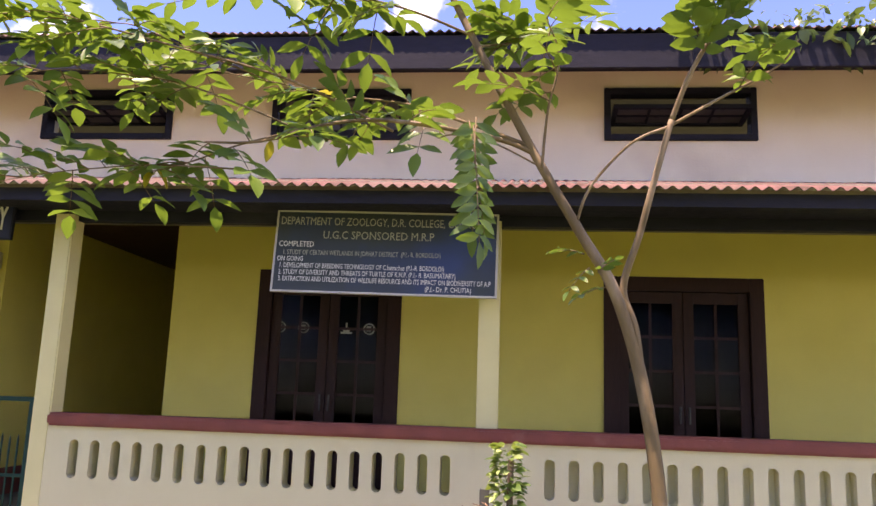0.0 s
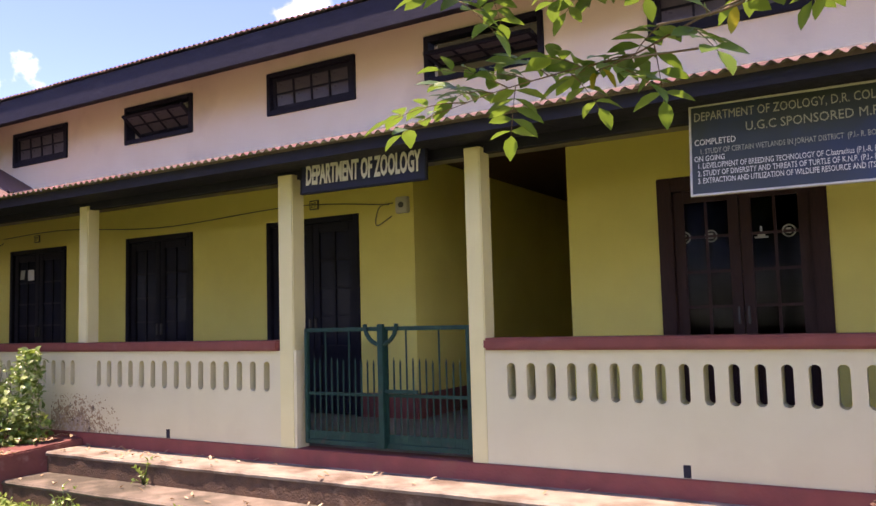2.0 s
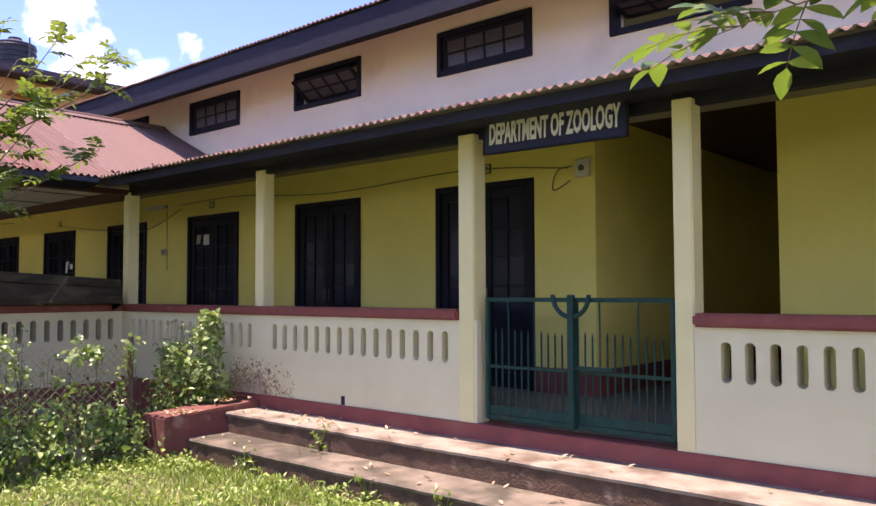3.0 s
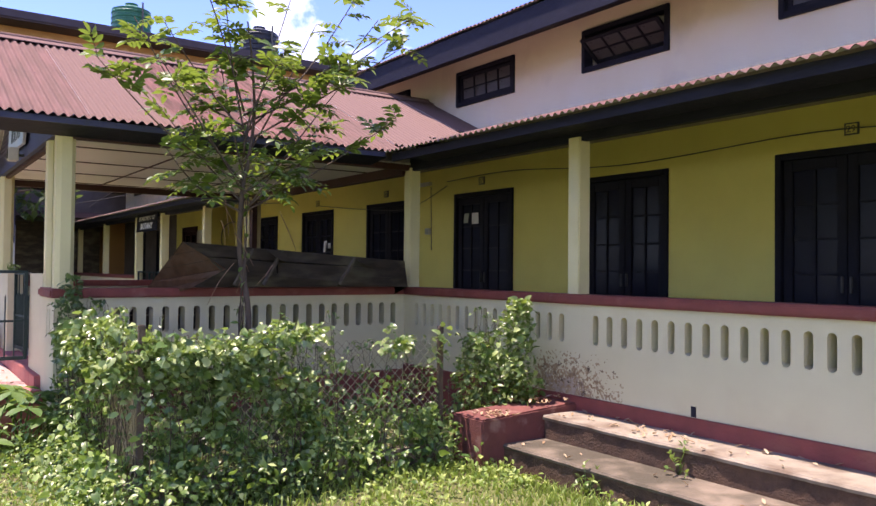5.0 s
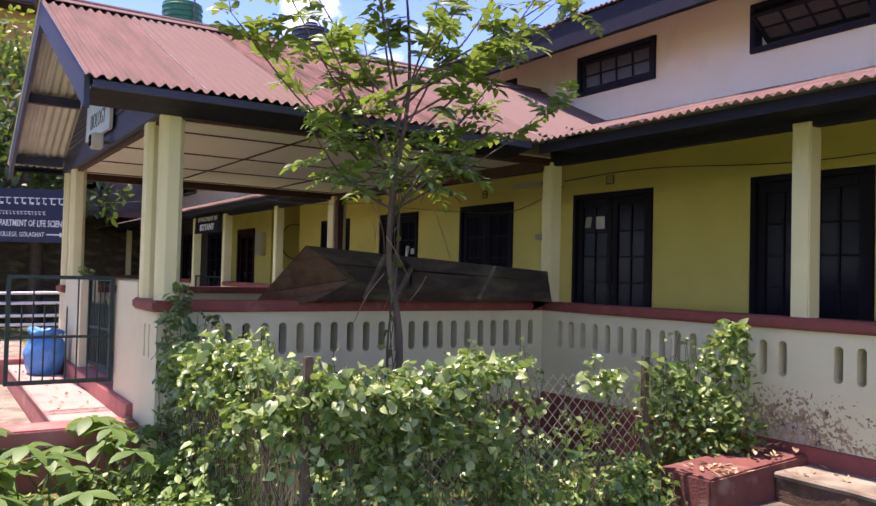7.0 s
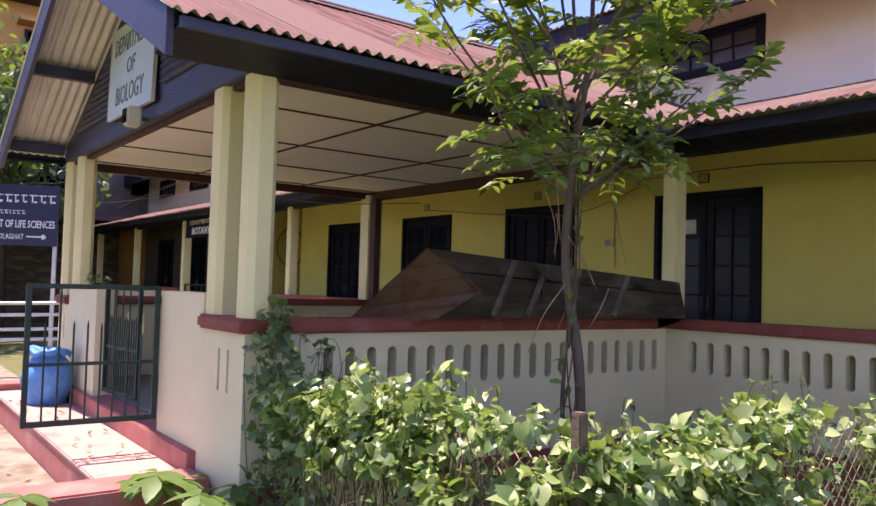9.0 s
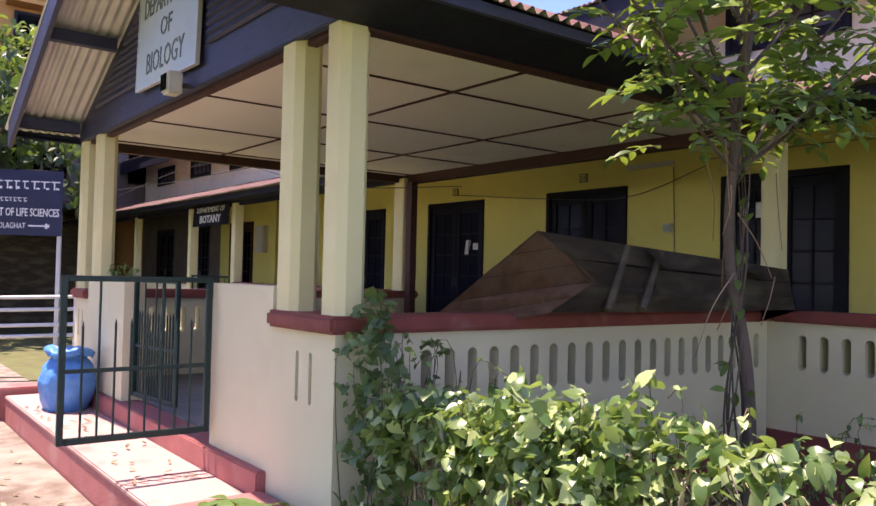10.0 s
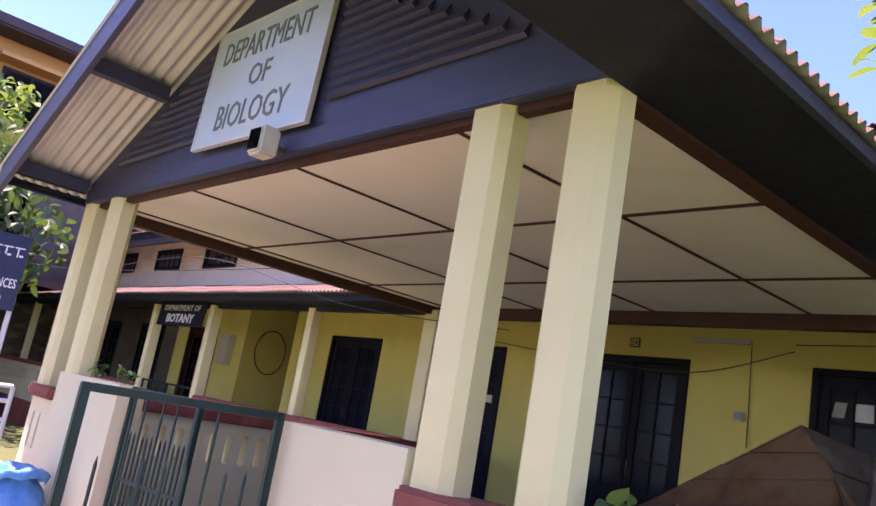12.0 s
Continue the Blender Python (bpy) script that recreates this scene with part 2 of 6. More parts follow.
OCHRE = material("ochre_block_paint", (0.55, 0.30, 0.10), (0.48, 0.26, 0.09), 1.0, 0.85, 0.2, stain=(0.40, 0.24, 0.10), stain_at=(0.55, 0.8), stain_scale=0.5)
ROOFDARK = material("dark_far_roof", (0.06, 0.045, 0.05), (0.045, 0.035, 0.04), 2.0, 0.7, 0.1)
TANKGREEN = material("green_tank_plastic", (0.01, 0.14, 0.07), (0.008, 0.11, 0.055), 3.0, 0.5, 0.05)
TANKBLACK = material("black_tank_plastic", (0.015, 0.018, 0.024), (0.011, 0.014, 0.02), 3.0, 0.5, 0.05)
STEELWHITE = material("white_pipe_paint", (0.58, 0.58, 0.56), (0.50, 0.50, 0.48), 8.0, 0.45, 0.05)
WIRE = material("dull_grey_wire", (0.10, 0.10, 0.09), (0.07, 0.07, 0.06), 20.0, 0.6, 0.05)
FENCEWIRE = material("rusty_pale_fence_wire", (0.42, 0.36, 0.24), (0.30, 0.25, 0.16), 20.0, 0.7, 0.05)
PLASTIC = material("white_switch_plastic", (0.62, 0.60, 0.50), (0.55, 0.53, 0.44), 20.0, 0.5, 0.02)
FLAKED = material("damp_brown_plaster", (0.44, 0.33, 0.19), (0.27, 0.18, 0.10), 9.0, 0.95, 0.5, stain=(0.12, 0.09, 0.06), stain_at=(0.52, 0.66), stain_scale=14)
PEELED = material("peeling_pale_plaster", (0.50, 0.42, 0.32), (0.34, 0.27, 0.20), 20.0, 0.95, 0.6)
DRYVINE = material("dry_straw_vine", (0.46, 0.38, 0.22), (0.33, 0.26, 0.15), 12.0, 0.9, 0.2)
DRYLEAF = leaf_material("dry_fallen_leaf", (0.34, 0.22, 0.12), (0.55, 0.44, 0.28), (0.3, 0.2, 0.1), 0.15, 0.8)


# ---- builders ----
def box(bm, x0, x1, y0, y1, z0, z1, bevel=0.0):
    made = bmesh.ops.create_cube(bm, size=1.0, matrix=Matrix.LocRotScale(((x0 + x1) / 2, (y0 + y1) / 2, (z0 + z1) / 2), None, (abs(x1 - x0), abs(y1 - y0), abs(z1 - z0))))
    if bevel:
        edges = list({e for v in made["verts"] for e in v.link_edges})
        bmesh.ops.bevel(bm, geom=edges, offset=bevel, segments=2, affect="EDGES", clamp_overlap=True)
    return bm


def boxes(*rows, bevel=0.0):
    bm = bmesh.new()
    for r in rows:
        box(bm, *r, bevel=bevel)
    return bm


def cylinder(bm, a, b, r0, r1=None, n=10):
    a, b = Vector(a), Vector(b)
    m = (b - a).to_track_quat("Z", "Y").to_matrix().to_4x4()
    m.translation = (a + b) / 2
    bmesh.ops.create_cone(bm, cap_ends=True, segments=n, radius1=r0, radius2=r0 if r1 is None else r1, depth=(b - a).length, matrix=m)
    return bm


def pydata(name, verts, faces, mats):
    me = bpy.data.meshes.new(name)
    me.from_pydata(verts, [], faces)
    me.update()
    for m in mats:
        me.materials.append(m)
    return me


def mesh_of(name, bm, mat, smooth=False):
    me = bpy.data.meshes.new(name)
    bm.to_mesh(me)
    bm.free()
    me.materials.append(mat)
    if smooth:
        for f in me.polygons:
            f.use_smooth = True
    return me


def part(name, bm, mat, parent, label="", smooth=False):
    ob = new(name, mesh_of(name, bm, mat, smooth))
    ob.parent = parent
    if label:
        ob["label"] = label
    return ob


def piece(name, me, parent, m):
    ob = new(name, me)
    ob.parent = parent
    ob.matrix_basis = m
    return ob


def thing(name, at, label, category, group="", kind=""):
    return tagged(new_at(name, at), label, category, group, kind)


def new_at(name, at):
    ob = new(name)
    ob.empty_display_size = 0.2
    ob.matrix_basis = at if isinstance(at, Matrix) else Matrix.Translation(at)
    return ob


def solid(name, bm, mat, label, category, kind="structure", group="", smooth=False):
    return tagged(new(name, mesh_of(name, bm, mat, smooth)), label, category, group, kind)


def smooth_line(points, n=6):
    """A rounded line through the points."""
    pts = [Vector(p) for p in points]
    out = []
    for i in range(len(pts) - 1):
        p0, p1, p2, p3 = pts[max(i - 1, 0)], pts[i], pts[i + 1], pts[min(i + 2, len(pts) - 1)]
        for k in range(n):
            t = k / n
            out.append(0.5 * ((2 * p1) + (p2 - p0) * t + (2 * p0 - 5 * p1 + 4 * p2 - p3) * t * t + (3 * p1 - p0 - 3 * p2 + p3) * t ** 3))
    out.append(pts[-1])
    return out


def tube(verts, faces, line, r0, r1, n=7):
    """Adds a tapered tube along a line."""
    start, count = len(verts), len(line)
    for i, p in enumerate(line):
        way = (line[min(i + 1, count - 1)] - line[max(i - 1, 0)]).normalized()
        side = way.cross(Vector((0.13, 0.94, 0.31))).normalized()
        up = way.cross(side)
        r = r0 + (r1 - r0) * i / (count - 1)
        for k in range(n):
            a = 2 * math.pi * k / n
            verts.append(p + (side * math.cos(a) + up * math.sin(a)) * r)
    for i in range(count - 1):
        for k in range(n):
            a, b = start + i * n + k, start + i * n + (k + 1) % n
            faces.append((a, b, b + n, a + n))
    faces.append(tuple(start + k for k in reversed(range(n))))
    faces.append(tuple(start + (count - 1) * n + k for k in range(n)))


def blade(verts, faces, at, way, face_up, length, width, fold=0.18, droop=0.15, heart=False):
    """Adds one leaf, folded along its rib and bent down at its tip."""
    way = way.normalized()
    side = way.cross(face_up)
    side = side.normalized() if side.length > 1e-4 else way.orthogonal().normalized()
    up = side.cross(way)
    rows = ((0.0, 0.03), (0.04, 0.55), (0.12, 0.88), (0.28, 1.0), (0.48, 0.90), (0.68, 0.60), (0.86, 0.24), (1.0, 0.02)) if heart else ((0.0, 0.04), (0.28, 0.8), (0.55, 1.0), (0.82, 0.6), (1.0, 0.03))
    s = len(verts)
    for t, w in rows:
        c = at + way * (length * t) - up * (droop * length * t * t)
        h = side * (width * 0.5 * w)
        lift = up * (width * 0.5 * w * fold * 2)
        back = -way * (length * {0.04: 0.16, 0.12: 0.10}.get(t, 0.0) if heart else 0)
        verts.extend((c - h + lift + back, c, c + h + lift + back))
    for i in range(len(rows) - 1):
        a = s + 3 * i
        faces.append((a, a + 1, a + 4, a + 3))
        faces.append((a + 1, a + 2, a + 5, a + 4))


def rnd(a, b):
    return random.uniform(a, b)


def rvec(s=1.0):
    return Vector((rnd(-s, s), rnd(-s, s), rnd(-s, s)))


def lettering(name, body, size, depth, mat, parent, m, width=0.0, align="LEFT", bold=0.0):
    """Raised painted lettering, lying in the local x-z plane and facing -y."""
    cu = bpy.data.curves.new(name, "FONT")
    cu.body, cu.size, cu.extrude, cu.align_x, cu.offset = body, size, depth, align, bold
    cu.resolution_u = 2
    tmp = bpy.data.objects.new(name + "_tmp", cu)
    scene.collection.objects.link(tmp)
    bpy.context.view_layer.update()
    me = bpy.data.meshes.new_from_object(tmp.evaluated_get(bpy.context.evaluated_depsgraph_get()))
    bpy.data.objects.remove(tmp)
    me.materials.clear()
    me.materials.append(mat)
    stretch = 1.0
    if width and len(me.vertices):
        xs = [v.co.x for v in me.vertices]
        stretch = width / (max(xs) - min(xs))
    ob = new(name, me)
    ob.parent = parent
    ob.matrix_basis = m @ pose(0, 0, 0, 90) @ Matrix.Diagonal((stretch, 1, 1, 1))
    return ob


def holed_wall(x0, x1, z0, z1, y0, y1, holes):
    """One wall along x with rectangular openings through it: (xa, xb, za, zb)."""
    xs = sorted({x0, x1, *[h[0] for h in holes], *[h[1] for h in holes]})
    zs = sorted({z0, z1, *[h[2] for h in holes], *[h[3] for h in holes]})
    bm, at = bmesh.new(), {}

    def v(i, j, k):
        if (i, j, k) not in at:
            at[i, j, k] = bm.verts.new((xs[i], (y0, y1)[k], zs[j]))
        return at[i, j, k]

    def filled(i, j):
        if not (0 <= i < len(xs) - 1 and 0 <= j < len(zs) - 1):
            return False
        x, z = (xs[i] + xs[i + 1]) / 2, (zs[j] + zs[j + 1]) / 2
        return not any(a < x < b and c < z < d for a, b, c, d in holes)

    for i in range(len(xs) - 1):
        for j in range(len(zs) - 1):
            if not filled(i, j):
                continue
            bm.faces.new((v(i, j, 0), v(i + 1, j, 0), v(i + 1, j + 1, 0), v(i, j + 1, 0)))
            bm.faces.new((v(i, j + 1, 1), v(i + 1, j + 1, 1), v(i + 1, j, 1), v(i, j, 1)))
            for di, dj, a, b in ((-1, 0, (i, j + 1), (i, j)), (1, 0, (i + 1, j), (i + 1, j + 1)), (0, -1, (i, j), (i + 1, j)), (0, 1, (i + 1, j + 1), (i, j + 1))):
                if not filled(i + di, j + dj):
                    bm.faces.new((v(*a, 0), v(*a, 1), v(*b, 1), v(*b, 0)))
    return bm


# ---- ground ----
def ground_height(x, y):
    h = 0.02 + 0.035 * noise.noise((x * 0.7, y * 0.7, 0.0))
    return h


verts, faces = [], []
NX, NY = 90, 70
for j in range(NY + 1):
    for i in range(NX + 1):
        x, y = -22 + 36 * i / NX, -14 + 15 * j / NY
        verts.append((x, y, ground_height(x, y) * (1 if -20 < x < 12 and -12 < y < 0 else 0)))
for j in range(NY):
    for i in range(NX):
        a = j * (NX + 1) + i
        faces.append((a, a + 1, a + NX + 2, a + NX + 1))
s = len(verts)
for x, y in ((-22, -14), (14, -14), (14, 1), (-22, 1), (-600, -600), (600, -600), (600, 600), (-600, 600)):
    verts.append((x, y, 0))
for a, b, c, d in ((0, 4, 5, 1), (1, 5, 6, 2), (2, 6, 7, 3), (3, 7, 4, 0)):
    faces.append((s + a, s + b, s + c, s + d))
tagged(new("ground", pydata("ground", verts, faces, [SOIL])), "uneven grassy soil in front of the building", "ground", kind="structure")

# ---- plan of the main wing ----
WALL, POST, FLOORZ = 1.8, 0.0, 0.50
WEST, EAST = -30.0, 8.5
DOORS = [(3.72, 5.03, "brown"), (0.73, 2.0, "brown"), (-3.60, -2.34, "dark"), (-5.96, -4.77, "dark"), (-8.44, -7.18, "dark"), (-10.88, -9.62, "dark"),
         (-13.34, -12.07, "dark"), (-15.75, -14.50, "dark"), (-20.75, -19.52, "brown"), (-23.2, -21.95, "dark"), (-25.7, -24.4, "dark")]
PASSAGES = [(-1.67, -0.06), (-18.47, -16.86)]
CLEAR = [(3.73, 5.03), (0.73, 2.01), (-1.49, -0.22), (-3.56, -2.34), (-5.98, -4.76), (-8.40, -7.17), (-10.85, -9.6), (-13.3, -12.05), (-15.72, -14.47), (-18.2, -16.95), (-20.85, -19.45), (-23.3, -22.0), (-25.8, -24.5)]
DOORTOP, CLEAR0, CLEAR1, WALLTOP = 2.57, 3.77, 4.25, 4.75

# back wall of the verandah with door openings and the clerestory above
low = sorted([(a, b) for a, b, _ in DOORS])
holes = sorted(low + PASSAGES)
bm = holed_wall(WEST, EAST, FLOORZ, 3.1, WALL, WALL + 0.25, [(a, b, FLOORZ, DOORTOP) for a, b in low] + [(a, b, FLOORZ, 3.1) for a, b in PASSAGES])
solid("wall_verandah", bm, YELLOW, "mustard-yellow plastered verandah wall with tall door openings", "wall")
# Thin dark sheet over the yellow wall stands in for its shade.
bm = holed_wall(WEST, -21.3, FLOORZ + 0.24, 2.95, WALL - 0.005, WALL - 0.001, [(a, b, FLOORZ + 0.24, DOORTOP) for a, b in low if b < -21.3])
solid("wall_far_wing", bm, FARWALL, "thin brown-grey sheet for the shade on the far wing wall", "wall")
bm = holed_wall(WEST, EAST, 3.1, WALLTOP, WALL - 0.003, WALL + 0.25, [(a, b, CLEAR0, CLEAR1) for a, b in CLEAR])
solid("wall_clerestory", bm, PALE, "pale cream clerestory wall above the verandah roof", "wall")
bm = boxes((WEST, EAST, 7.0, 7.2, 0, WALLTOP), (WEST - 0.2, WEST, WALL, 7.2, 0, WALLTOP), (EAST, EAST + 0.2, WALL, 7.2, 0, WALLTOP))
for a, b in PASSAGES:
    box(bm, a - 0.2, a, WALL + 0.25, 7.0, FLOORZ, 3.1)
    box(bm, b, b + 0.2, WALL + 0.25, 7.0, FLOORZ, 3.1)
solid("wall_rooms", bm, YELLOW, "plain yellow inner and rear walls of the wing", "wall")
solid("floor_wing", boxes((WEST, EAST, 0.16, 7.2, 0.0, FLOORZ)), FLOOR, "dull grey-green cement verandah floor", "floor")
# Dark brown on this ceiling imitates the gloom up in the passages.
solid("ceiling_rooms", boxes((WEST, EAST, WALL + 0.25, 7.0, 3.1, 3.16)), BROWN, "room ceiling coloured dark brown for the passage shade", "ceiling")
# Added unseen ceiling, kept dark so less light reaches the yellow wall.
solid("ceiling_verandah", boxes((WEST, EAST, 0.30, WALL, 2.955, 2.975)), DULLBOARD, "unseen verandah ceiling toned dark to dim the wall below", "ceiling")
bm = bmesh.new()
x = WEST
for a, b in holes:
    box(bm, x, a, WALL - 0.012, WALL - 0.001, FLOORZ, FLOORZ + 0.24)
    x = b
box(bm, x, EAST, WALL - 0.012, WALL - 0.001, FLOORZ, FLOORZ + 0.24)
for a, b in PASSAGES:
    box(bm, a, a + 0.012, WALL, 6.9, FLOORZ, FLOORZ + 0.24)
solid("baseboard", bm, MAROON, "maroon painted skirting band along the wall", "skirting")


# ---- doors and windows ----
def pane_grid(holder, x0, x1, z0, z1, y, cols, rows, bar, timber, glass=None):
    """Glazing bars and separate panes in one sash."""
    bm = bmesh.new()
    w, h = (x1 - x0) / cols, (z1 - z0) / rows
    for i in range(1, cols):
        box(bm, x0 + w * i - bar / 2, x0 + w * i + bar / 2, y - 0.012, y + 0.012, z0, z1)
    for j in range(1, rows):
        box(bm, x0, x1, y - 0.010, y + 0.010, z0 + h * j - bar / 2, z0 + h * j + bar / 2)
    if cols * rows > 1:
        part("glazing_bar", bm, timber, holder)
    me = mesh_of("pane", boxes((-w / 2, w / 2, -0.002, 0.002, -h / 2, h / 2)), glass or GLASS)
    for i in range(cols):
        for j in range(rows):
            piece("pane", me, holder, pose(x0 + w * (i + 0.5), y + 0.004, z0 + h * (j + 0.5), rnd(-0.6, 0.6), 0, rnd(-0.6, 0.6)))


def double_door(index, x0, x1, tone):
    timber = DOORBROWN if tone == "brown" else DOORDARK
    label = "closed dark-brown double door with glass panes" if tone == "brown" else "closed blue-black double door with small glass panes"
    w, h = x1 - x0, DOORTOP - FLOORZ
    door = thing("door_%d" % index, ((x0 + x1) / 2, WALL, FLOORZ), label, "door", "verandah doors", "structure")
    f = 0.12 if tone == "brown" else 0.06
    part("door_frame", boxes((-w / 2, -w / 2 + f, -0.02, 0.12, 0, h), (w / 2 - f, w / 2, -0.02, 0.12, 0, h), (-w / 2 + f, w / 2 - f, -0.02, 0.12, h - f, h), bevel=0.006), timber, door)
    for side in (-1, 1):
        a, b = (-w / 2 + f + 0.003, -0.003) if side < 0 else (0.003, w / 2 - f - 0.003)
        st = 0.085
        leaf = part("door_leaf", boxes((a, a + st, 0.02, 0.06, 0.01, h - f - 0.004), (b - st, b, 0.02, 0.06, 0.01, h - f - 0.004), (a + st, b - st, 0.02, 0.06, 0.01, 0.16), (a + st, b - st, 0.02, 0.06, 0.62, 0.72),
                                       (a + st, b - st, 0.02, 0.06, h - f - 0.1, h - f - 0.004), (a + st, b - st, 0.032, 0.048, 0.16, 0.62), bevel=0.004), timber, door)
        pane_grid(leaf, a + st, b - st, 0.72, h - f - 0.1, 0.04, 2, 4, 0.022, timber, None if tone == "brown" else PAINTEDGLASS)
        part("door_handle", boxes((-side * 0.0 + (0.03 if side > 0 else -0.045), 0.045 if side > 0 else -0.03, -0.012, 0.02, 0.86, 1.0), bevel=0.004), WIRE, door, "small dull metal pull handle")
    return door


def clerestory(index, x0, x1, state):
    w, h = x1 - x0, CLEAR1 - CLEAR0
    words = {"shut": "shut black-framed clerestory window with six panes", "tilt": "pivoted black clerestory window tilted part open", "open": "black clerestory window swung fully open"}[state]
    win = thing("window_%d" % index, ((x0 + x1) / 2, WALL, CLEAR0), words, "window", "clerestory windows", "structure")
    f = 0.055
    part("window_frame", boxes((-w / 2, -w / 2 + f, -0.035, 0.10, 0, h), (w / 2 - f, w / 2, -0.035, 0.10, 0, h), (-w / 2 + f, w / 2 - f, -0.035, 0.10, h - f, h), (-w / 2 + f, w / 2 - f, -0.035, 0.10, 0, f), bevel=0.006), BLACK, win)
    a, hh = w / 2 - f - 0.01, (h - 2 * f) / 2 - 0.008
    sash = part("sash", boxes((-a, -a + 0.045, -0.018, 0.018, -hh, hh), (a - 0.045, a, -0.018, 0.018, -hh, hh), (-a + 0.045, a - 0.045, -0.018, 0.018, hh - 0.04, hh), (-a + 0.045, a - 0.045, -0.018, 0.018, -hh, -hh + 0.04), bevel=0.004), BLACK, win)
    pane_grid(sash, -a + 0.045, a - 0.045, -hh + 0.04, hh - 0.04, 0, 4, 2, 0.02, BLACK, DUSTYGLASS)
    sash.matrix_basis = pose(0, 0.02, h / 2, {"shut": 3, "tilt": 52, "open": 82}[state])
    return win


for i, (a, b, tone) in enumerate(DOORS):
    double_door(i + 1, a, b, tone)
STATES = ["open", "shut", "open", "shut", "tilt", "shut", "shut", "shut", "tilt", "shut", "shut", "shut", "shut"]
for i, (a, b) in enumerate(CLEAR):
    clerestory(i + 1, a, b, STATES[i])


# ---- parapets with pill-shaped slots ----
def pill_wall(length, z0, z1, thick, slots, half_w=0.032, s0=0.925, s1=1.165, blind=False):
    """A wall along local x from 0, front at y = 0, with upright rounded slots at the given places."""
    verts, faces = [], []

    def quad(*p):
        k = len(verts)
        verts.extend(p)
        faces.append(tuple(range(k, k + len(p))))

    def slab(a, b, c, d):
        if b - a < 1e-4 or d - c < 1e-4:
            return
        for y, turn in ((0.0, 1), (thick, -1)):
            q = [(a, y, c), (b, y, c), (b, y, d), (a, y, d)]
            quad(*(q if turn > 0 else q[::-1]))

    margin = 0.015
    c0, c1 = s0 - margin, s1 + margin
    slab(0, length, z0, c0)
    slab(0, length, c1, z1)
    x = 0.0
    for c in slots:
        a, b = c - half_w - margin, c + half_w + margin
        slab(x, a, c0, c1)
        x = b
        ring, rect = [], []
        for k in range(16):
            ang = 2 * math.pi * (k + 0.5) / 16
            ca, sa = math.cos(ang), math.sin(ang)
            zc = s1 - half_w if sa > 0 else s0 + half_w
            ring.append((c + half_w * ca, zc + half_w * sa))
            rect.append((c + (half_w + margin) * max(-1, min(1, ca * 1.45)), (c1 if sa > 0 else c0) if abs(ca) < 0.9 else zc + half_w * sa))
        depth = 0.095 if blind else thick
        for k in range(16):
            p, q, r, s = rect[k], rect[(k + 1) % 16], ring[(k + 1) % 16], ring[k]
            quad((p[0], 0, p[1]), (s[0], 0, s[1]), (r[0], 0, r[1]), (q[0], 0, q[1]))
            quad((s[0], 0, s[1]), (s[0], depth, s[1]), (r[0], depth, r[1]), (r[0], 0, r[1]))
            if not blind:
                quad((q[0], thick, q[1]), (r[0], thick, r[1]), (s[0], thick, s[1]), (p[0], thick, p[1]))
        if blind:
            quad(*[(u, depth, v) for u, v in ring])
            slab_back = [(a, thick, c0), (a, thick, c1), (b, thick, c1), (b, thick, c0)]
            quad(*slab_back)
    slab(x, length, c0, c1)
    quad((0, 0, z1), (length, 0, z1), (length, thick, z1), (0, thick, z1))
    quad((0, 0, z0), (0, 0, z1), (0, thick, z1), (0, thick, z0))
    quad((length, 0, z0), (length, thick, z0), (length, thick, z1), (length, 0, z1))
    return verts, faces


def parapet(name, m, length, slots, z0=0.50, blind=False, thick=0.14, half_w=0.032, label="cream plastered parapet pierced by upright rounded slots"):
    v, f = pill_wall(length, z0, 1.25, thick, slots, blind=blind, half_w=half_w)
    ob = new(name, pydata(name, v, f, [CREAM]))
    ob.matrix_basis = m
    return tagged(ob, label, "parapet", kind="structure")


def run(a, b, n):
    return [a + (b - a) * i / (n - 1) for i in range(n)]


parapet("wall_parapet_1", pose(0.0, 0, 0), 2.75, run(0.19, 2.57, 18))
parapet("wall_parapet_2", pose(2.75, 0, 0), 5.75, run(0.45, 5.35, 35), blind=True)
parapet("wall_parapet_3", pose(-4.2, 0, 0), 2.55, run(0.16, 2.24, 15))
parapet("wall_parapet_4", pose(-6.899, 0, 0), 2.699, run(0.25, 2.47, 16))
parapet("wall_parapet_5", pose(-13.7, 0, 0), 2.3, run(0.15, 2.1, 14))
parapet("wall_parapet_6", pose(-16.265, 0, 0), 2.565, run(0.15, 2.4, 17))
parapet("wall_parapet_7", pose(-30, 0, 0), 11.565, run(0.3, 11.2, 71))
# sides of the porch
parapet("wall_porch_east", pose(-6.90, -3.338, 0, 0, 0, 90), 3.338, run(0.338, 3.198, 21), z0=0.0)
parapet("wall_porch_west", pose(-11.53, 0.0, 0, 0, 0, -90), 3.338, run(0.14, 3.0, 21), z0=0.0)
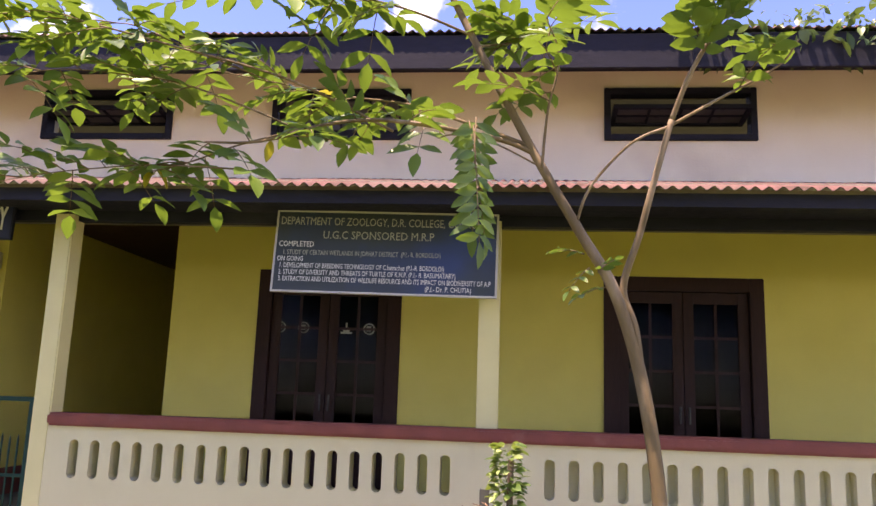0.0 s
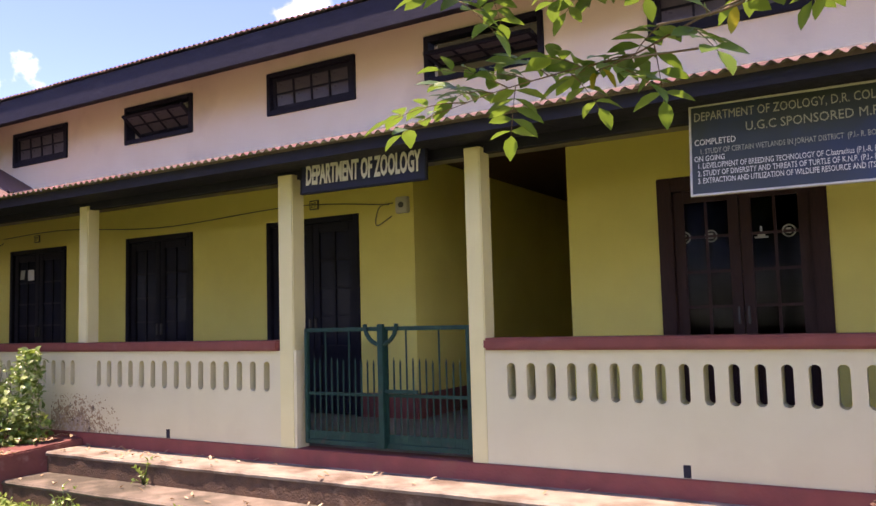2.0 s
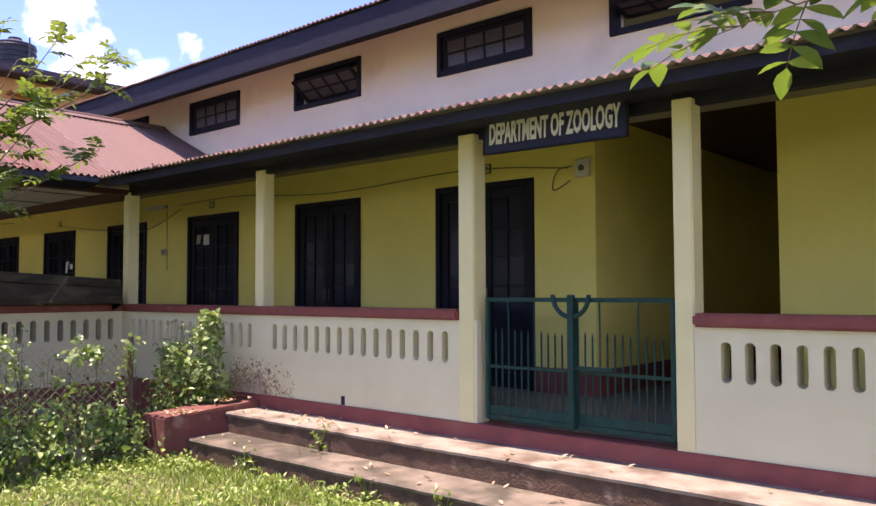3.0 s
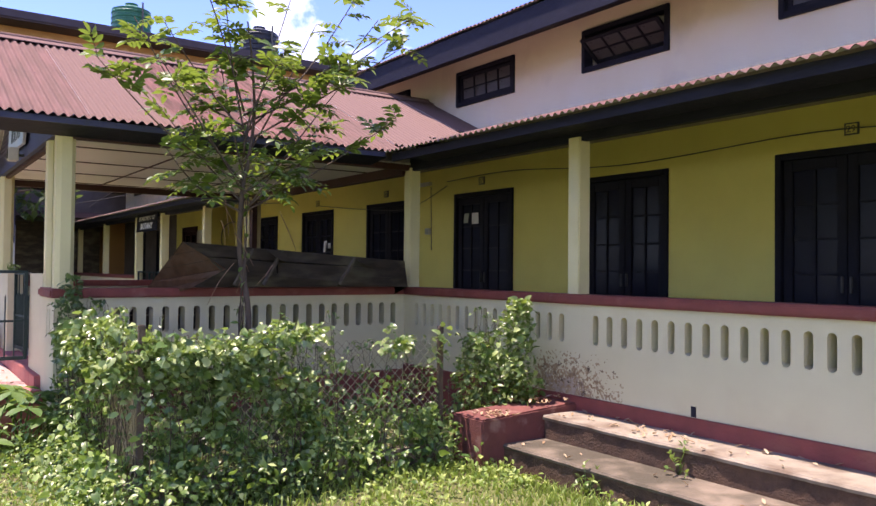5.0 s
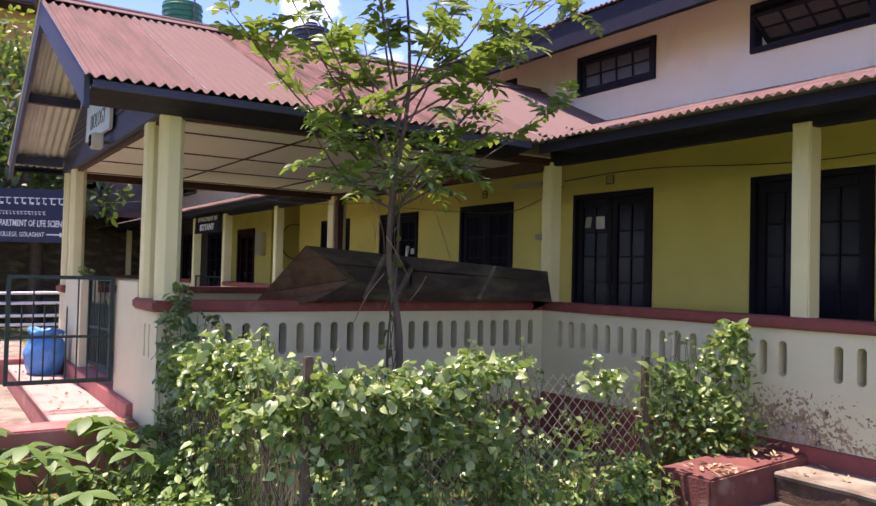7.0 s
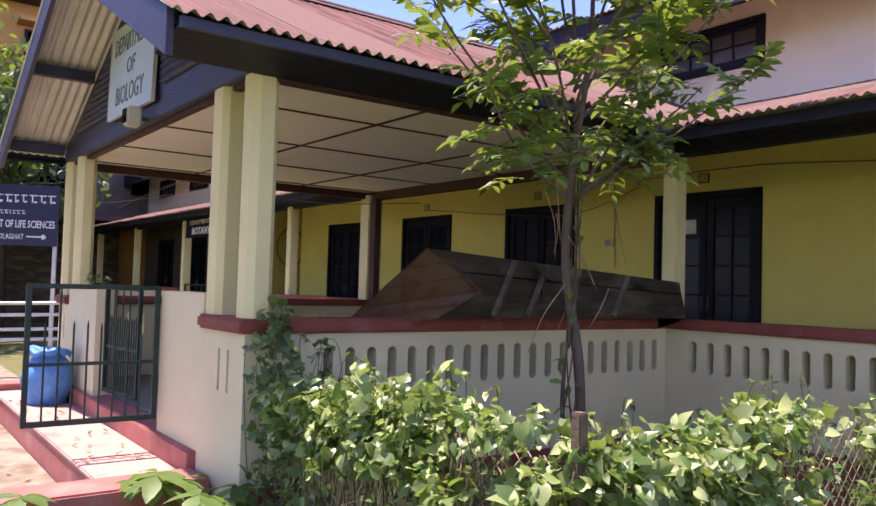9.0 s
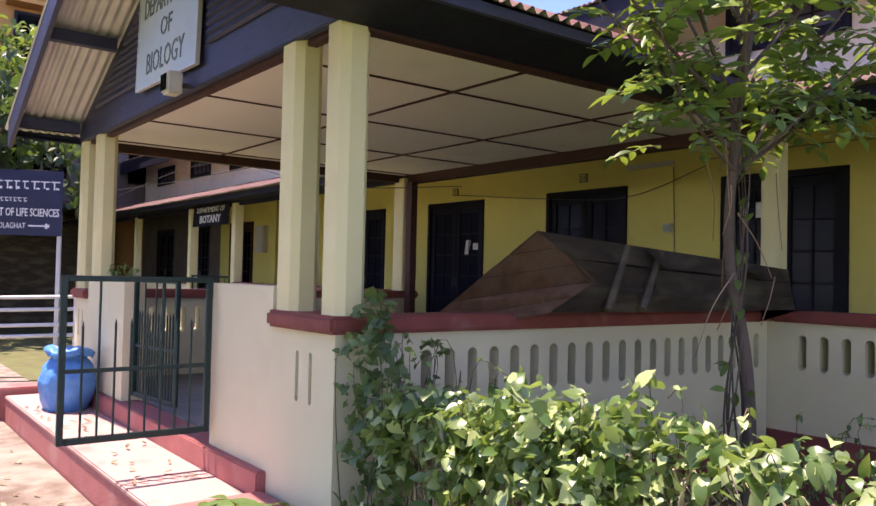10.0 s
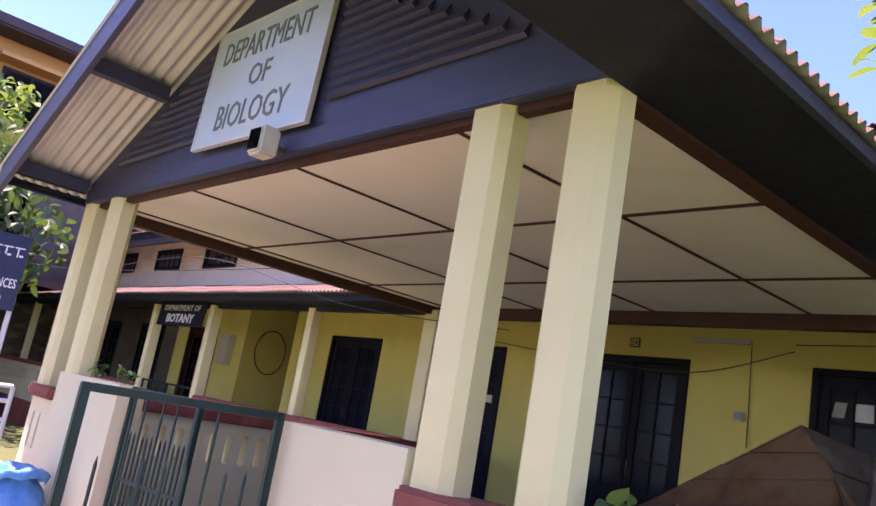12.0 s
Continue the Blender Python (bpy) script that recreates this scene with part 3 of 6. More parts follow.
# front of the porch
bm = boxes((-8.30, -7.52, -3.5, -3.34, 0.0, 1.445))
box(bm, -11.10, -10.05, -3.5, -3.34, 0.0, 1.445)
solid("wall_porch_front", bm, CREAM, "plain cream front walls beside the porch gate", "wall")
for k, (x, width_, at) in enumerate(((-7.52, 0.62, [0.27, 0.40]), (-11.53, 0.43, [0.12, 0.25]))):
    v, f = pill_wall(width_, 0.0, 1.25, 0.16, at, half_w=0.016, s0=0.91, s1=1.15, blind=True)
    ob = new("wall_porch_end_%d" % (k + 1), pydata("porch_end", v, f, [CREAM]))
    ob.matrix_basis = pose(x, -3.5, 0)
    tagged(ob, "cream porch wall with two narrow blind slots", "wall", kind="structure")


def rail(name, x0, x1, y0, y1):
    return solid(name, boxes((x0, x1, y0, y1, 1.248, 1.330), bevel=0.016), MAROON, "maroon painted cement rail capping the parapet", "rail")


rail("trim_rail_1", 0.0, EAST, -0.035, 0.18)
rail("trim_rail_2", -6.86, -1.82, -0.035, 0.18)
rail("trim_rail_3", -7.10, -6.864, -3.302, 0.18)
rail("trim_rail_4", -7.519, -6.864, -3.54, -3.304)
rail("trim_rail_5", -11.57, -11.102, -3.54, -3.304)
rail("trim_rail_6", -11.57, -11.33, -3.302, 0.18)
rail("trim_rail_7", -16.264, -11.574, -0.035, 0.18)
rail("trim_rail_8", -30, -18.436, -0.035, 0.18)


# ---- columns ----
def column(x, y, w, d, z0, z1, chamfer=0.0, group="verandah columns", label="square pale-yellow plastered verandah column"):
    bm = bmesh.new()
    box(bm, -w / 2, w / 2, -d / 2, d / 2, 0, z1 - z0)
    edges = [e for e in bm.edges if abs(e.verts[0].co.z - e.verts[1].co.z) > 0.1]
    bmesh.ops.bevel(bm, geom=edges, offset=chamfer or 0.008, segments=1 if chamfer else 2, affect="EDGES")
    ob = solid("column", bm, COLUMN, label, "column", kind="", group=group)
    ob.location = (x, y, z0)
    return ob


column(-1.745, 0.07, 0.15, 0.15, 0.42, 2.64)
column(-0.055, 0.07, 0.125, 0.15, 0.42, 2.64)
for x in (2.815, 5.6, -4.338, -6.918, -13.77, -21.8, -25.2):
    column(x, 0.105, 0.135, 0.13, 1.330, 2.64)
for x in (-16.34, -18.36):
    column(x, 0.075, 0.15, 0.15, 0.42, 2.64)
PORCHCOL = "tall chamfered pale-yellow porch column"
for x, w, foot in ((-6.970, 0.183, 1.330), (-7.415, 0.20, 1.330), (-10.955, 0.19, 1.445), (-11.46, 0.183, 1.330)):
    column(x, -3.426, w, 0.150, foot, 2.665, 0.035, "porch columns", PORCHCOL)
column(-11.45, 0.05, 0.2, 0.2, 1.330, 2.63, 0, "porch columns", "plain porch column in deep shade")

# ---- plinth, steps and flank walls ----
solid("wall_plinth", boxes((-6.876, EAST, -0.022, 0.16, 0.0, 0.50), (-30, -11.53, -0.022, 0.16, 0.0, 0.50), bevel=0.006), RED, "red oxide painted plinth under the parapet", "plinth")
solid("wall_porch_plinth", boxes((-6.898, -6.876, -3.44, -0.024, 0.0, 0.44), bevel=0.004), RED, "red oxide plinth along the foot of the porch wall", "plinth")
def worn_slab(x0, x1, y0, y1, z0, z1, seed):
    """A slab along x whose front edge at y0 is chipped and rounded unevenly."""
    verts, faces, n = [], [], int((x1 - x0) / 0.05)
    for i in range(n + 1):
        x = x0 + (x1 - x0) * i / n
        chip = 0.010 * noise.noise((x * 3.0, seed, 0.0)) + 0.008 * noise.noise((x * 14.0, seed, 1.0)) - 0.02 * max(0.0, noise.noise((x * 5.0, seed, 7.0)) - 0.45)
        sag = 0.006 * noise.noise((x * 1.3, seed, 3.0))
        verts.extend(((x, y0 - chip + 0.004, z0), (x, y0 - chip, z1 - 0.016 + sag), (x, y0 - chip + 0.014, z1 + sag - 0.002), (x, (y0 + y1) / 2, z1 + sag), (x, y1, z1), (x, y1, z0)))
    for i in range(n):
        for k in range(6):
            a, b = i * 6 + k, i * 6 + (k + 1) % 6
            faces.append((a, b, b + 6, a + 6))
    faces.append((5, 4, 3, 2, 1, 0))
    faces.append(tuple(n * 6 + k for k in range(6)))
    bm = bmesh.new()
    vs = [bm.verts.new(v) for v in verts]
    for f in faces:
        bm.faces.new([vs[k] for k in f])
    bmesh.ops.recalc_face_normals(bm, faces=bm.faces[:])
    return bm


step = thing("steps", (-4.21, 0, 0), "two long weathered cement steps with mossy faces", "steps", kind="structure")
part("tread", worn_slab(0, 12.6, -0.41, -0.023, 0.35, 0.385, 0.3), CEMENT, step)
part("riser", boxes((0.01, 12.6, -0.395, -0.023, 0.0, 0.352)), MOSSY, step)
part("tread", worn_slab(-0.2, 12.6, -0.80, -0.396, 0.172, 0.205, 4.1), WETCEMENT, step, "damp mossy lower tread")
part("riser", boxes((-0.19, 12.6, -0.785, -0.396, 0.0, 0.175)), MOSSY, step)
bm = boxes((-4.60, -4.222, -1.0, -0.023, 0.0, 0.40), bevel=0.012)
for v in bm.verts:
    if v.co.z > 0.3 and v.co.y > -0.5:
        v.co.z += 0.05
solid("wall_step_flank", bm, DUSTRED, "red painted flank wall beside the steps", "flank wall")

# damp patch, black chips for the dark of the drain holes
def flaked_patch(name, x0, x1, z0, z1, cell, level, y, mat, label):
    """Flakes on a fine grid, dense near the foot and thinning out unevenly."""
    v_, f_ = [], []
    for i in range(int((x1 - x0) / cell)):
        for j in range(int((z1 - z0) / cell)):
            x, z = x0 + i * cell, z0 + j * cell
            fall = 1.0 - 1.3 * math.hypot((x - x0 - 0.3 * (x1 - x0)) / (0.7 * (x1 - x0)), (z - z0) / (z1 - z0))
            grain = noise.noise((x * 42, z * 42, level)) + 0.6 * noise.noise((x * 95, z * 95, 2.0)) + 0.5 * noise.noise((x * 12, z * 12, 5.0))
            if grain + 1.1 * fall < level:
                continue
            k = len(v_)
            v_.extend(((x, y, z), (x + cell, y, z), (x + cell, y, z + cell), (x, y, z + cell)))
            f_.append((k, k + 1, k + 2, k + 3))
    return tagged(new(name, pydata(name, v_, f_, [mat])), label, "plaster damage", kind="structure")


flaked_patch("damp_patch_1", -4.75, -3.74, 0.503, 0.86, 0.006, 0.18, -0.0022, FLAKED, "brown damp stain low on the parapet")
flaked_patch("damp_patch_2", -4.72, -3.80, 0.503, 0.76, 0.006, 0.72, -0.0034, PEELED, "pale peeling plaster flakes over the stain")
for x in (1.30, -3.10):
    # No hole is cut: a black chip supplies its inner shade.
    d = solid("drain_hole", boxes((-0.022, 0.022, -0.003, 0.003, 0, 0.075), bevel=0.001), BLACK, "small black chip for the shade in a parapet drain hole", "drain", kind="structure")
    d.location = (x, 0, 0.503)

# porch floor, threshold and front steps
solid("floor_porch", boxes((-11.39, -7.04, -3.34, 0.16, 0.0, 0.515)), FLOOR, "dull cement porch floor in shade", "floor")
porch_step = thing("porch_steps", (-9.3, -3.5, 0), "red and worn-pink painted porch steps", "steps", kind="structure")
part("threshold", boxes((-2.3, 1.75, -0.05, 0.14, 0.0, 0.52), bevel=0.008), PORCHRED, porch_step, "red painted threshold")
part("riser", boxes((-2.3, 1.75, -0.52, -0.05, 0.0, 0.362)), PORCHRED, porch_step, "red painted riser")
part("tread", boxes((-2.3, 1.75, -0.53, -0.052, 0.362, 0.392), bevel=0.008), PINK, porch_step, "worn pink tread")
part("landing", boxes((-2.34, 1.75, -1.7, -0.525, 0.0, 0.17), bevel=0.008), CEMENT, porch_step, "bare cement lower landing")
solid("wall_landing_flank", boxes((-7.55, -7.24, -5.15, -3.52, 0.0, 0.43), (-11.95, -11.65, -5.2, -3.3, 0.0, 0.45), bevel=0.012), PORCHRED, "red low walls flanking the porch steps", "flank wall")
solid("pavement_path", boxes((-19.0, -11.66, -5.2, -3.2, 0.0, 0.05)), CEMENT, "pale cement path past the porch", "path")


# ---- corrugated roofs ----
PITCH, WAVES = 0.0762, 10
SHEET = PITCH * WAVES


def corrugated(name, length, top, under, waves=WAVES, amp=0.011):
    """A sheet along +y from 0, its corrugations along y, width in x from 0."""
    verts, faces, n = [], [], waves * 6
    for dz in (0.0, -0.004):
        for y in (0.0, length * 0.5, length):
            for i in range(n + 1):
                verts.append((PITCH * i / 6, y, dz + amp * math.sin(2 * math.pi * i / 6)))
    k = n + 1
    for layer in (0, 3):
        for r in range(2):
            for i in range(n):
                a = (layer + r) * k + i
                q = (a, a + 1, a + k + 1, a + k)
                faces.append(q if layer == 0 else q[::-1])
    me = pydata(name, verts, faces, [top, under])
    half = len(faces) // 2
    for i, f in enumerate(me.polygons):
        f.use_smooth = True
        f.material_index = 0 if i < half else 1
    return me


def roof(name, label):
    return tagged(new(name), label, "roof", kind="structure")


EAVE_Y, EAVE_Z, SLOPE_V = -0.50, 2.722, math.degrees(math.atan(0.295))
r1 = roof("roof_verandah", "faded red corrugated verandah roof")
me = corrugated("roof_sheet", 2.44, ROOFTOP, ZINC)
count = int((EAST - WEST) / SHEET) + 1
for i in range(count):
    piece("roof_sheet", me, r1, pose(WEST + i * SHEET, EAVE_Y + rnd(-0.012, 0.012), EAVE_Z + (0.004 if i % 2 else 0), SLOPE_V, 0, rnd(-0.15, 0.15)))
r2 = roof("roof_main", "weathered corrugated main roof with dark eaves")
me = corrugated("roof_sheet", 6.0, ROOFTOP, ZINC)
for i in range(count):
    piece("roof_sheet", me, r2, pose(WEST + i * SHEET, 1.05, 4.455 + (0.004 if i % 2 else 0), 20, 0, rnd(-0.1, 0.1)))
solid("roof_main_back", boxes((WEST, EAST, 6.6, 11.0, 6.46, 6.5)), ROOFDARK, "hidden rear slope of the main roof", "roof")
solid("trim_main_eave", boxes((WEST, EAST, 1.08, 1.115, 4.14, 4.43), (WEST, EAST, 1.12, 1.80, 4.415, 4.43), bevel=0.004), BLACK, "blue-black painted eave board of the main roof", "fascia")
solid("trim_verandah_beam", boxes((-6.9, EAST, 0.06, 0.13, 2.607, 2.78), (WEST, -11.55, 0.06, 0.13, 2.607, 2.78)), BLACK, "blue-black painted timber beam behind the columns", "beam")
solid("trim_verandah_eave", boxes((-6.5, EAST, -0.42, -0.395, 2.632, 2.712), (-6.5, EAST, -0.394, 0.055, 2.677, 2.692), (WEST, -11.75, -0.42, -0.395, 2.632, 2.712), (WEST, -11.75, -0.394, 0.055, 2.677, 2.692)), BLACK, "blue-black painted eave board and soffit", "fascia")

# porch roof: two slopes about a ridge that runs back to the clerestory wall
RIDGE_X, RIDGE_Z, PEAVE_Z, PHALF = -9.13, 3.965, 2.737, 2.66
PSLOPE = (RIDGE_Z - PEAVE_Z) / PHALF
r3 = roof("roof_porch", "faded red and brown corrugated gable roof over the porch")
SL = math.degrees(math.atan(PSLOPE))
for i in range(8):
    y0 = -4.08 + i * SHEET
    yc = y0 + SHEET / 2
    zv = EAVE_Z + (yc - EAVE_Y) * 0.295 - 0.06
    cut = max(0.0, (zv - PEAVE_Z) / PSLOPE) if yc > EAVE_Y else 0.0
    length = math.hypot(PHALF - cut, (PHALF - cut) * PSLOPE)
    me = corrugated("roof_sheet", length, ROOFTOP, ZINC, amp=0.014)
    lift = 0.004 if i % 2 else 0.0
    piece("roof_sheet", me, r3, Matrix.Translation((RIDGE_X + PHALF - cut, y0, PEAVE_Z + cut * PSLOPE + lift)) @ pose(0, 0, 0, 0, 0, 90) @ pose(0, 0, 0, SL))
    piece("roof_sheet", me, r3, Matrix.Translation((RIDGE_X - PHALF + cut, y0 + SHEET, PEAVE_Z + cut * PSLOPE + lift)) @ pose(0, 0, 0, 0, 0, -90) @ pose(0, 0, 0, SL))
bm = bmesh.new()
for s_ in (-1, 1):
    box(bm, 0, 0.17, -4.1, 1.8, -0.004, 0.004)
    for v in list(bm.verts)[-8:]:
        u = v.co.x
        v.co.x, v.co.z = RIDGE_X + s_ * u, RIDGE_Z + 0.03 - u * PSLOPE + v.co.z
cylinder(bm, (RIDGE_X, -4.1, RIDGE_Z + 0.02), (RIDGE_X, 1.8, RIDGE_Z + 0.02), 0.035)
part("ridge_cap", bm, ROOFTOP, r3, "faded red folded ridge cap")


def rake(bm, y0, y1, drop0, drop1, inset=0.0):
    """Boards that follow both slopes of the gable."""
    for s_ in (-1, 1):
        p = []
        for u, d in ((0.0, drop0), (PHALF - inset, drop0), (PHALF - inset, drop1), (0.0, drop1)):
            p.append((RIDGE_X + s_ * u, RIDGE_Z - u * PSLOPE - d))
        vs = [bm.verts.new((x, y, z)) for y in (y0, y1) for x, z in p]
        for q in ((0, 1, 2, 3), (7, 6, 5, 4), (0, 4, 5, 1), (1, 5, 6, 2), (2, 6, 7, 3), (3, 7, 4, 0)):
            bm.faces.new([vs[k] for k in q])


bm = bmesh.new()
rake(bm, -4.07, -4.035, 0.018, 0.24, 0.12)
part("bargeboard", bm, NAVY, r3, "blue-black painted bargeboard")
for s_ in (-1, 1):
    for u in (0.25, 1.30, 2.42):
        z = RIDGE_Z - u * PSLOPE - 0.05
        part("purlin", boxes((RIDGE_X + s_ * u - 0.04, RIDGE_X + s_ * u + 0.04, -4.03, -3.52, z - 0.075, z + 0.02)), NAVY, r3)
part("eave_board", boxes((-6.53, -6.50, -4.03, -0.5, 2.672, 2.722), (-11.76, -11.73, -4.03, -0.5, 2.672, 2.722)), NAVY, r3)
for x0, x1 in ((-6.878, -6.532), (-11.532, -11.728)):
    bm = boxes((min(x0, x1), max(x0, x1), -4.03, -0.46, 2.625, 2.64))
    for v in bm.verts:
        v.co.z += 0.05 * (v.co.x - x0) / (x1 - x0)
    # BLACK instead of NAVY puts the overhang's shade into the soffit colour.
    part("soffit", bm, BLACK, r3, "boarded soffit in the darker blue-black for its shade")

# boarded gable with louvre slats
gable = tagged(new("wall_gable"), "blue-black boarded porch gable with louvre slats", "gable wall", kind="structure")
bm = bmesh.new()
p = [(-11.52, 2.66), (-6.86, 2.66), (-6.86, 2.80), (RIDGE_X, 3.87), (-11.52, 2.80)]
vs = [bm.verts.new((x, y, z)) for y in (-3.50, -3.46) for x, z in p]
for q in ((0, 1, 2, 3, 4), (9, 8, 7, 6, 5), (0, 5, 6, 1), (1, 6, 7, 2), (2, 7, 8, 3), (3, 8, 9, 4), (4, 9, 5, 0)):
    bm.faces.new([vs[k] for k in q])
part("board", bm, NAVY, gable)
for i in range(15):
    z = 2.90 + i * 0.052
    reach = (RIDGE_Z - 0.1 - z - 0.05) / PSLOPE - 0.12
    if reach < 0.7:
        break
    for s_ in (-1, 1):
        me = mesh_of("slat", boxes((-0.5, 0.5, -0.012, 0.012, -0.026, 0.026)), NAVY)
        w = reach - 0.66
        piece("slat", me, gable, Matrix.Translation((RIDGE_X + s_ * (0.66 + w / 2), -3.51, z)) @ pose(0, 0, 0, -28) @ Matrix.Diagonal((w, 1, 1, 1)))
part("sill_board", boxes((-11.52, -6.86, -3.515, -3.46, 2.645, 2.75), bevel=0.006), NAVY, gable)

# porch ceiling with cover strips, one mesh for the boards
bm = bmesh.new()
xs, ys = [-11.50, -11.28, -10.10, -8.92, -7.735, -6.89], [-3.42, -2.22, -0.95, 0.06]
for i in range(len(xs) - 1):
    for j in range(len(ys) - 1):
        box(bm, xs[i] + 0.006, xs[i + 1] - 0.006, ys[j] + 0.006, ys[j + 1] - 0.006, 2.668, 2.680)
box(bm, -11.50, -6.89, -3.45, 0.1, 2.686, 2.692)
solid("ceiling_porch", bm, CEILING, "white board porch ceiling in large panels", "ceiling")
bm = bmesh.new()
for x in xs[1:-1]:
    box(bm, x - 0.007, x + 0.007, -3.42, 0.06, 2.658, 2.669)
for y in ys[1:-1]:
    box(bm, -11.50, -6.89, y - 0.007, y + 0.007, 2.656, 2.669)
solid("trim_ceiling_strips", bm, BROWN, "thin brown cover strips on the porch ceiling", "trim")
solid("trim_porch_beams", boxes((-6.965, -6.88, -3.455, 0.06, 2.612, 2.675), (-11.53, -11.45, -3.455, 0.06, 2.585, 2.675), (-11.45, -6.965, -3.455, -3.40, 2.62, 2.675), (-11.45, -6.965, 0.0, 0.11, 2.57, 2.675), bevel=0.004), BROWN, "dark brown timber beams round the porch ceiling", "beam")
solid("trim_porch_pipe", boxes((-11.28, -11.18, -0.06, 0.02, 0.52, 2.57)), BROWN, "dark brown upright timber at the inner porch corner", "trim")


# ---- gates ----
def gate_leaf(name, at, width, height, mat, label, bars, tall=()):
    """A leaf from its hinge along local x."""
    g = thing(name, at, label, "gate")
    part("gate_frame", boxes((0, 0.032, -0.016, 0.016, 0, height), (width - 0.032, width, -0.016, 0.016, 0, height), (0.032, width - 0.032, -0.016, 0.016, height - 0.03, height), (0.032, width - 0.032, -0.016, 0.016, 0, 0.035), bevel=0.004), mat, g)
    part("cross_bar", boxes((0.032, width - 0.032, -0.006, 0.006, height * 0.42, height * 0.42 + 0.022)), mat, g)
    for i in range(bars):
        x = 0.032 + (width - 0.064) * (i + 1) / (bars + 1)
        top = height - 0.03 if i in tall else height * 0.70 + rnd(-0.01, 0.01)
        bm = cylinder(bmesh.new(), (x, 0, 0.03), (x, 0, top), 0.0065, n=8)
        if i not in tall:
            cylinder(bm, (x, 0, top), (x, 0, top + 0.03), 0.0065, 0.001, 8)
        part("bar", bm, mat, g)
    return g


GL = "shut green iron gate leaf with spiked bars"
g1 = gate_leaf("gate", pose(-1.60, 0.05, 0.54), 0.735, 0.88, GREEN, GL, 11, (2, 6))
g2 = gate_leaf("gate", pose(-0.135, 0.05, 0.54, 0, 0, 180), 0.725, 0.88, GREEN, GL, 11, (3, 8))
part("kick_plate", boxes((0.033, 0.7, -0.004, 0.004, 0.036, 0.10)), GREEN, g1, "thin green sheet along the foot")
part("kick_plate", boxes((0.033, 0.69, -0.004, 0.004, 0.036, 0.10)), GREEN, g2, "thin green sheet along the foot")
part("latch_bar", boxes((0.42, 0.74, 0.018, 0.034, 0.40, 0.425)), GREEN, g2)
part("meeting_post", boxes((0.70, 0.75, 0.017, 0.05, 0.0, 0.9), bevel=0.004), GREEN, g2)
v_, f_ = [], []
arc = [Vector((0.735 + 0.14 * math.cos(a), -0.03, 0.90 + 0.15 * math.sin(a))) for a in [math.pi + math.pi * k / 12 for k in range(13)]]
tube(v_, f_, arc, 0.016, 0.016, 8)
hoop = new("latch_hoop", pydata("latch_hoop", v_, f_, [GREEN]))
hoop.parent = g1
gate_leaf("gate", pose(-8.27, -3.52, 0.60, 0, 0, -90.5), 0.80, 0.875, DARKGREEN, "dark green iron gate leaf standing open", 8, (2, 6))
gate_leaf("gate", pose(-10.03, -3.42, 0.56, 0, 0, 7), 0.70, 0.885, DARKGREEN, "dark green close-barred iron gate leaf almost shut", 13, (2, 6, 9))
gate_leaf("gate", pose(-18.28, 0.05, 0.54), 0.93, 0.88, DARKGREEN, "shut dark iron gate leaf of the far wing", 8, (2, 5))
gate_leaf("gate", pose(-16.42, 0.05, 0.54, 0, 0, 180), 0.93, 0.88, DARKGREEN, "shut dark iron gate leaf of the far wing", 8, (2, 5))


# ---- signs ----
def board(name, at, w, h, mat, edge, label):
    s = thing(name, at, label, "sign")
    part("panel", boxes((0, w, -0.008, 0.008, 0, h)), mat, s)
    part("edging", boxes((-0.012, 0.0, -0.014, 0.014, -0.012, h + 0.012), (w, w + 0.012, -0.014, 0.014, -0.012, h + 0.012), (0, w, -0.014, 0.014, h, h + 0.012), (0, w, -0.014, 0.014, -0.012, 0.0)), edge, s)
    return s


def line_of(s, body, x, z, size, width, mat=WHITE, align="LEFT", bold=0.0):
    return lettering("lettering", body, size, 0.002, mat, s, pose(x, -0.010, z), width, align, bold)


sign = board("department_sign", pose(1.43, -0.05, 2.150, -4, 0.6), 1.42, 0.52, SIGNGREY, STEELWHITE, "faded slate-blue painted board with white project lettering")
line_of(sign, "DEPARTMENT OF ZOOLOGY, D.R. COLLEGE, GOLAGHAT", 0.015, 0.435, 0.075, 1.38, FADED)
line_of(sign, "U.G.C SPONSORED M.R.P", 0.30, 0.345, 0.075, 0.72, FADED)
line_of(sign, "COMPLETED", 0.015, 0.288, 0.052, 0.23)
line_of(sign, "1. STUDY OF CERTAIN WETLANDS IN JORHAT DISTRICT  (P.I.- R. BORDOLOI)", 0.045, 0.235, 0.045, 1.02, FADED)
line_of(sign, "ON GOING", 0.012, 0.192, 0.046, 0.17)
line_of(sign, "1. DEVELOPMENT OF BREEDING TECHNOLOGY OF C.batrachus (P.I.-R. BORDOLOI)", 0.03, 0.148, 0.046, 1.06)
line_of(sign, "2. STUDY OF DIVERSITY AND THREATS OF TURTLE OF K.N.P. (P.I.- R. BASUMATARY)", 0.03, 0.104, 0.046, 1.14)
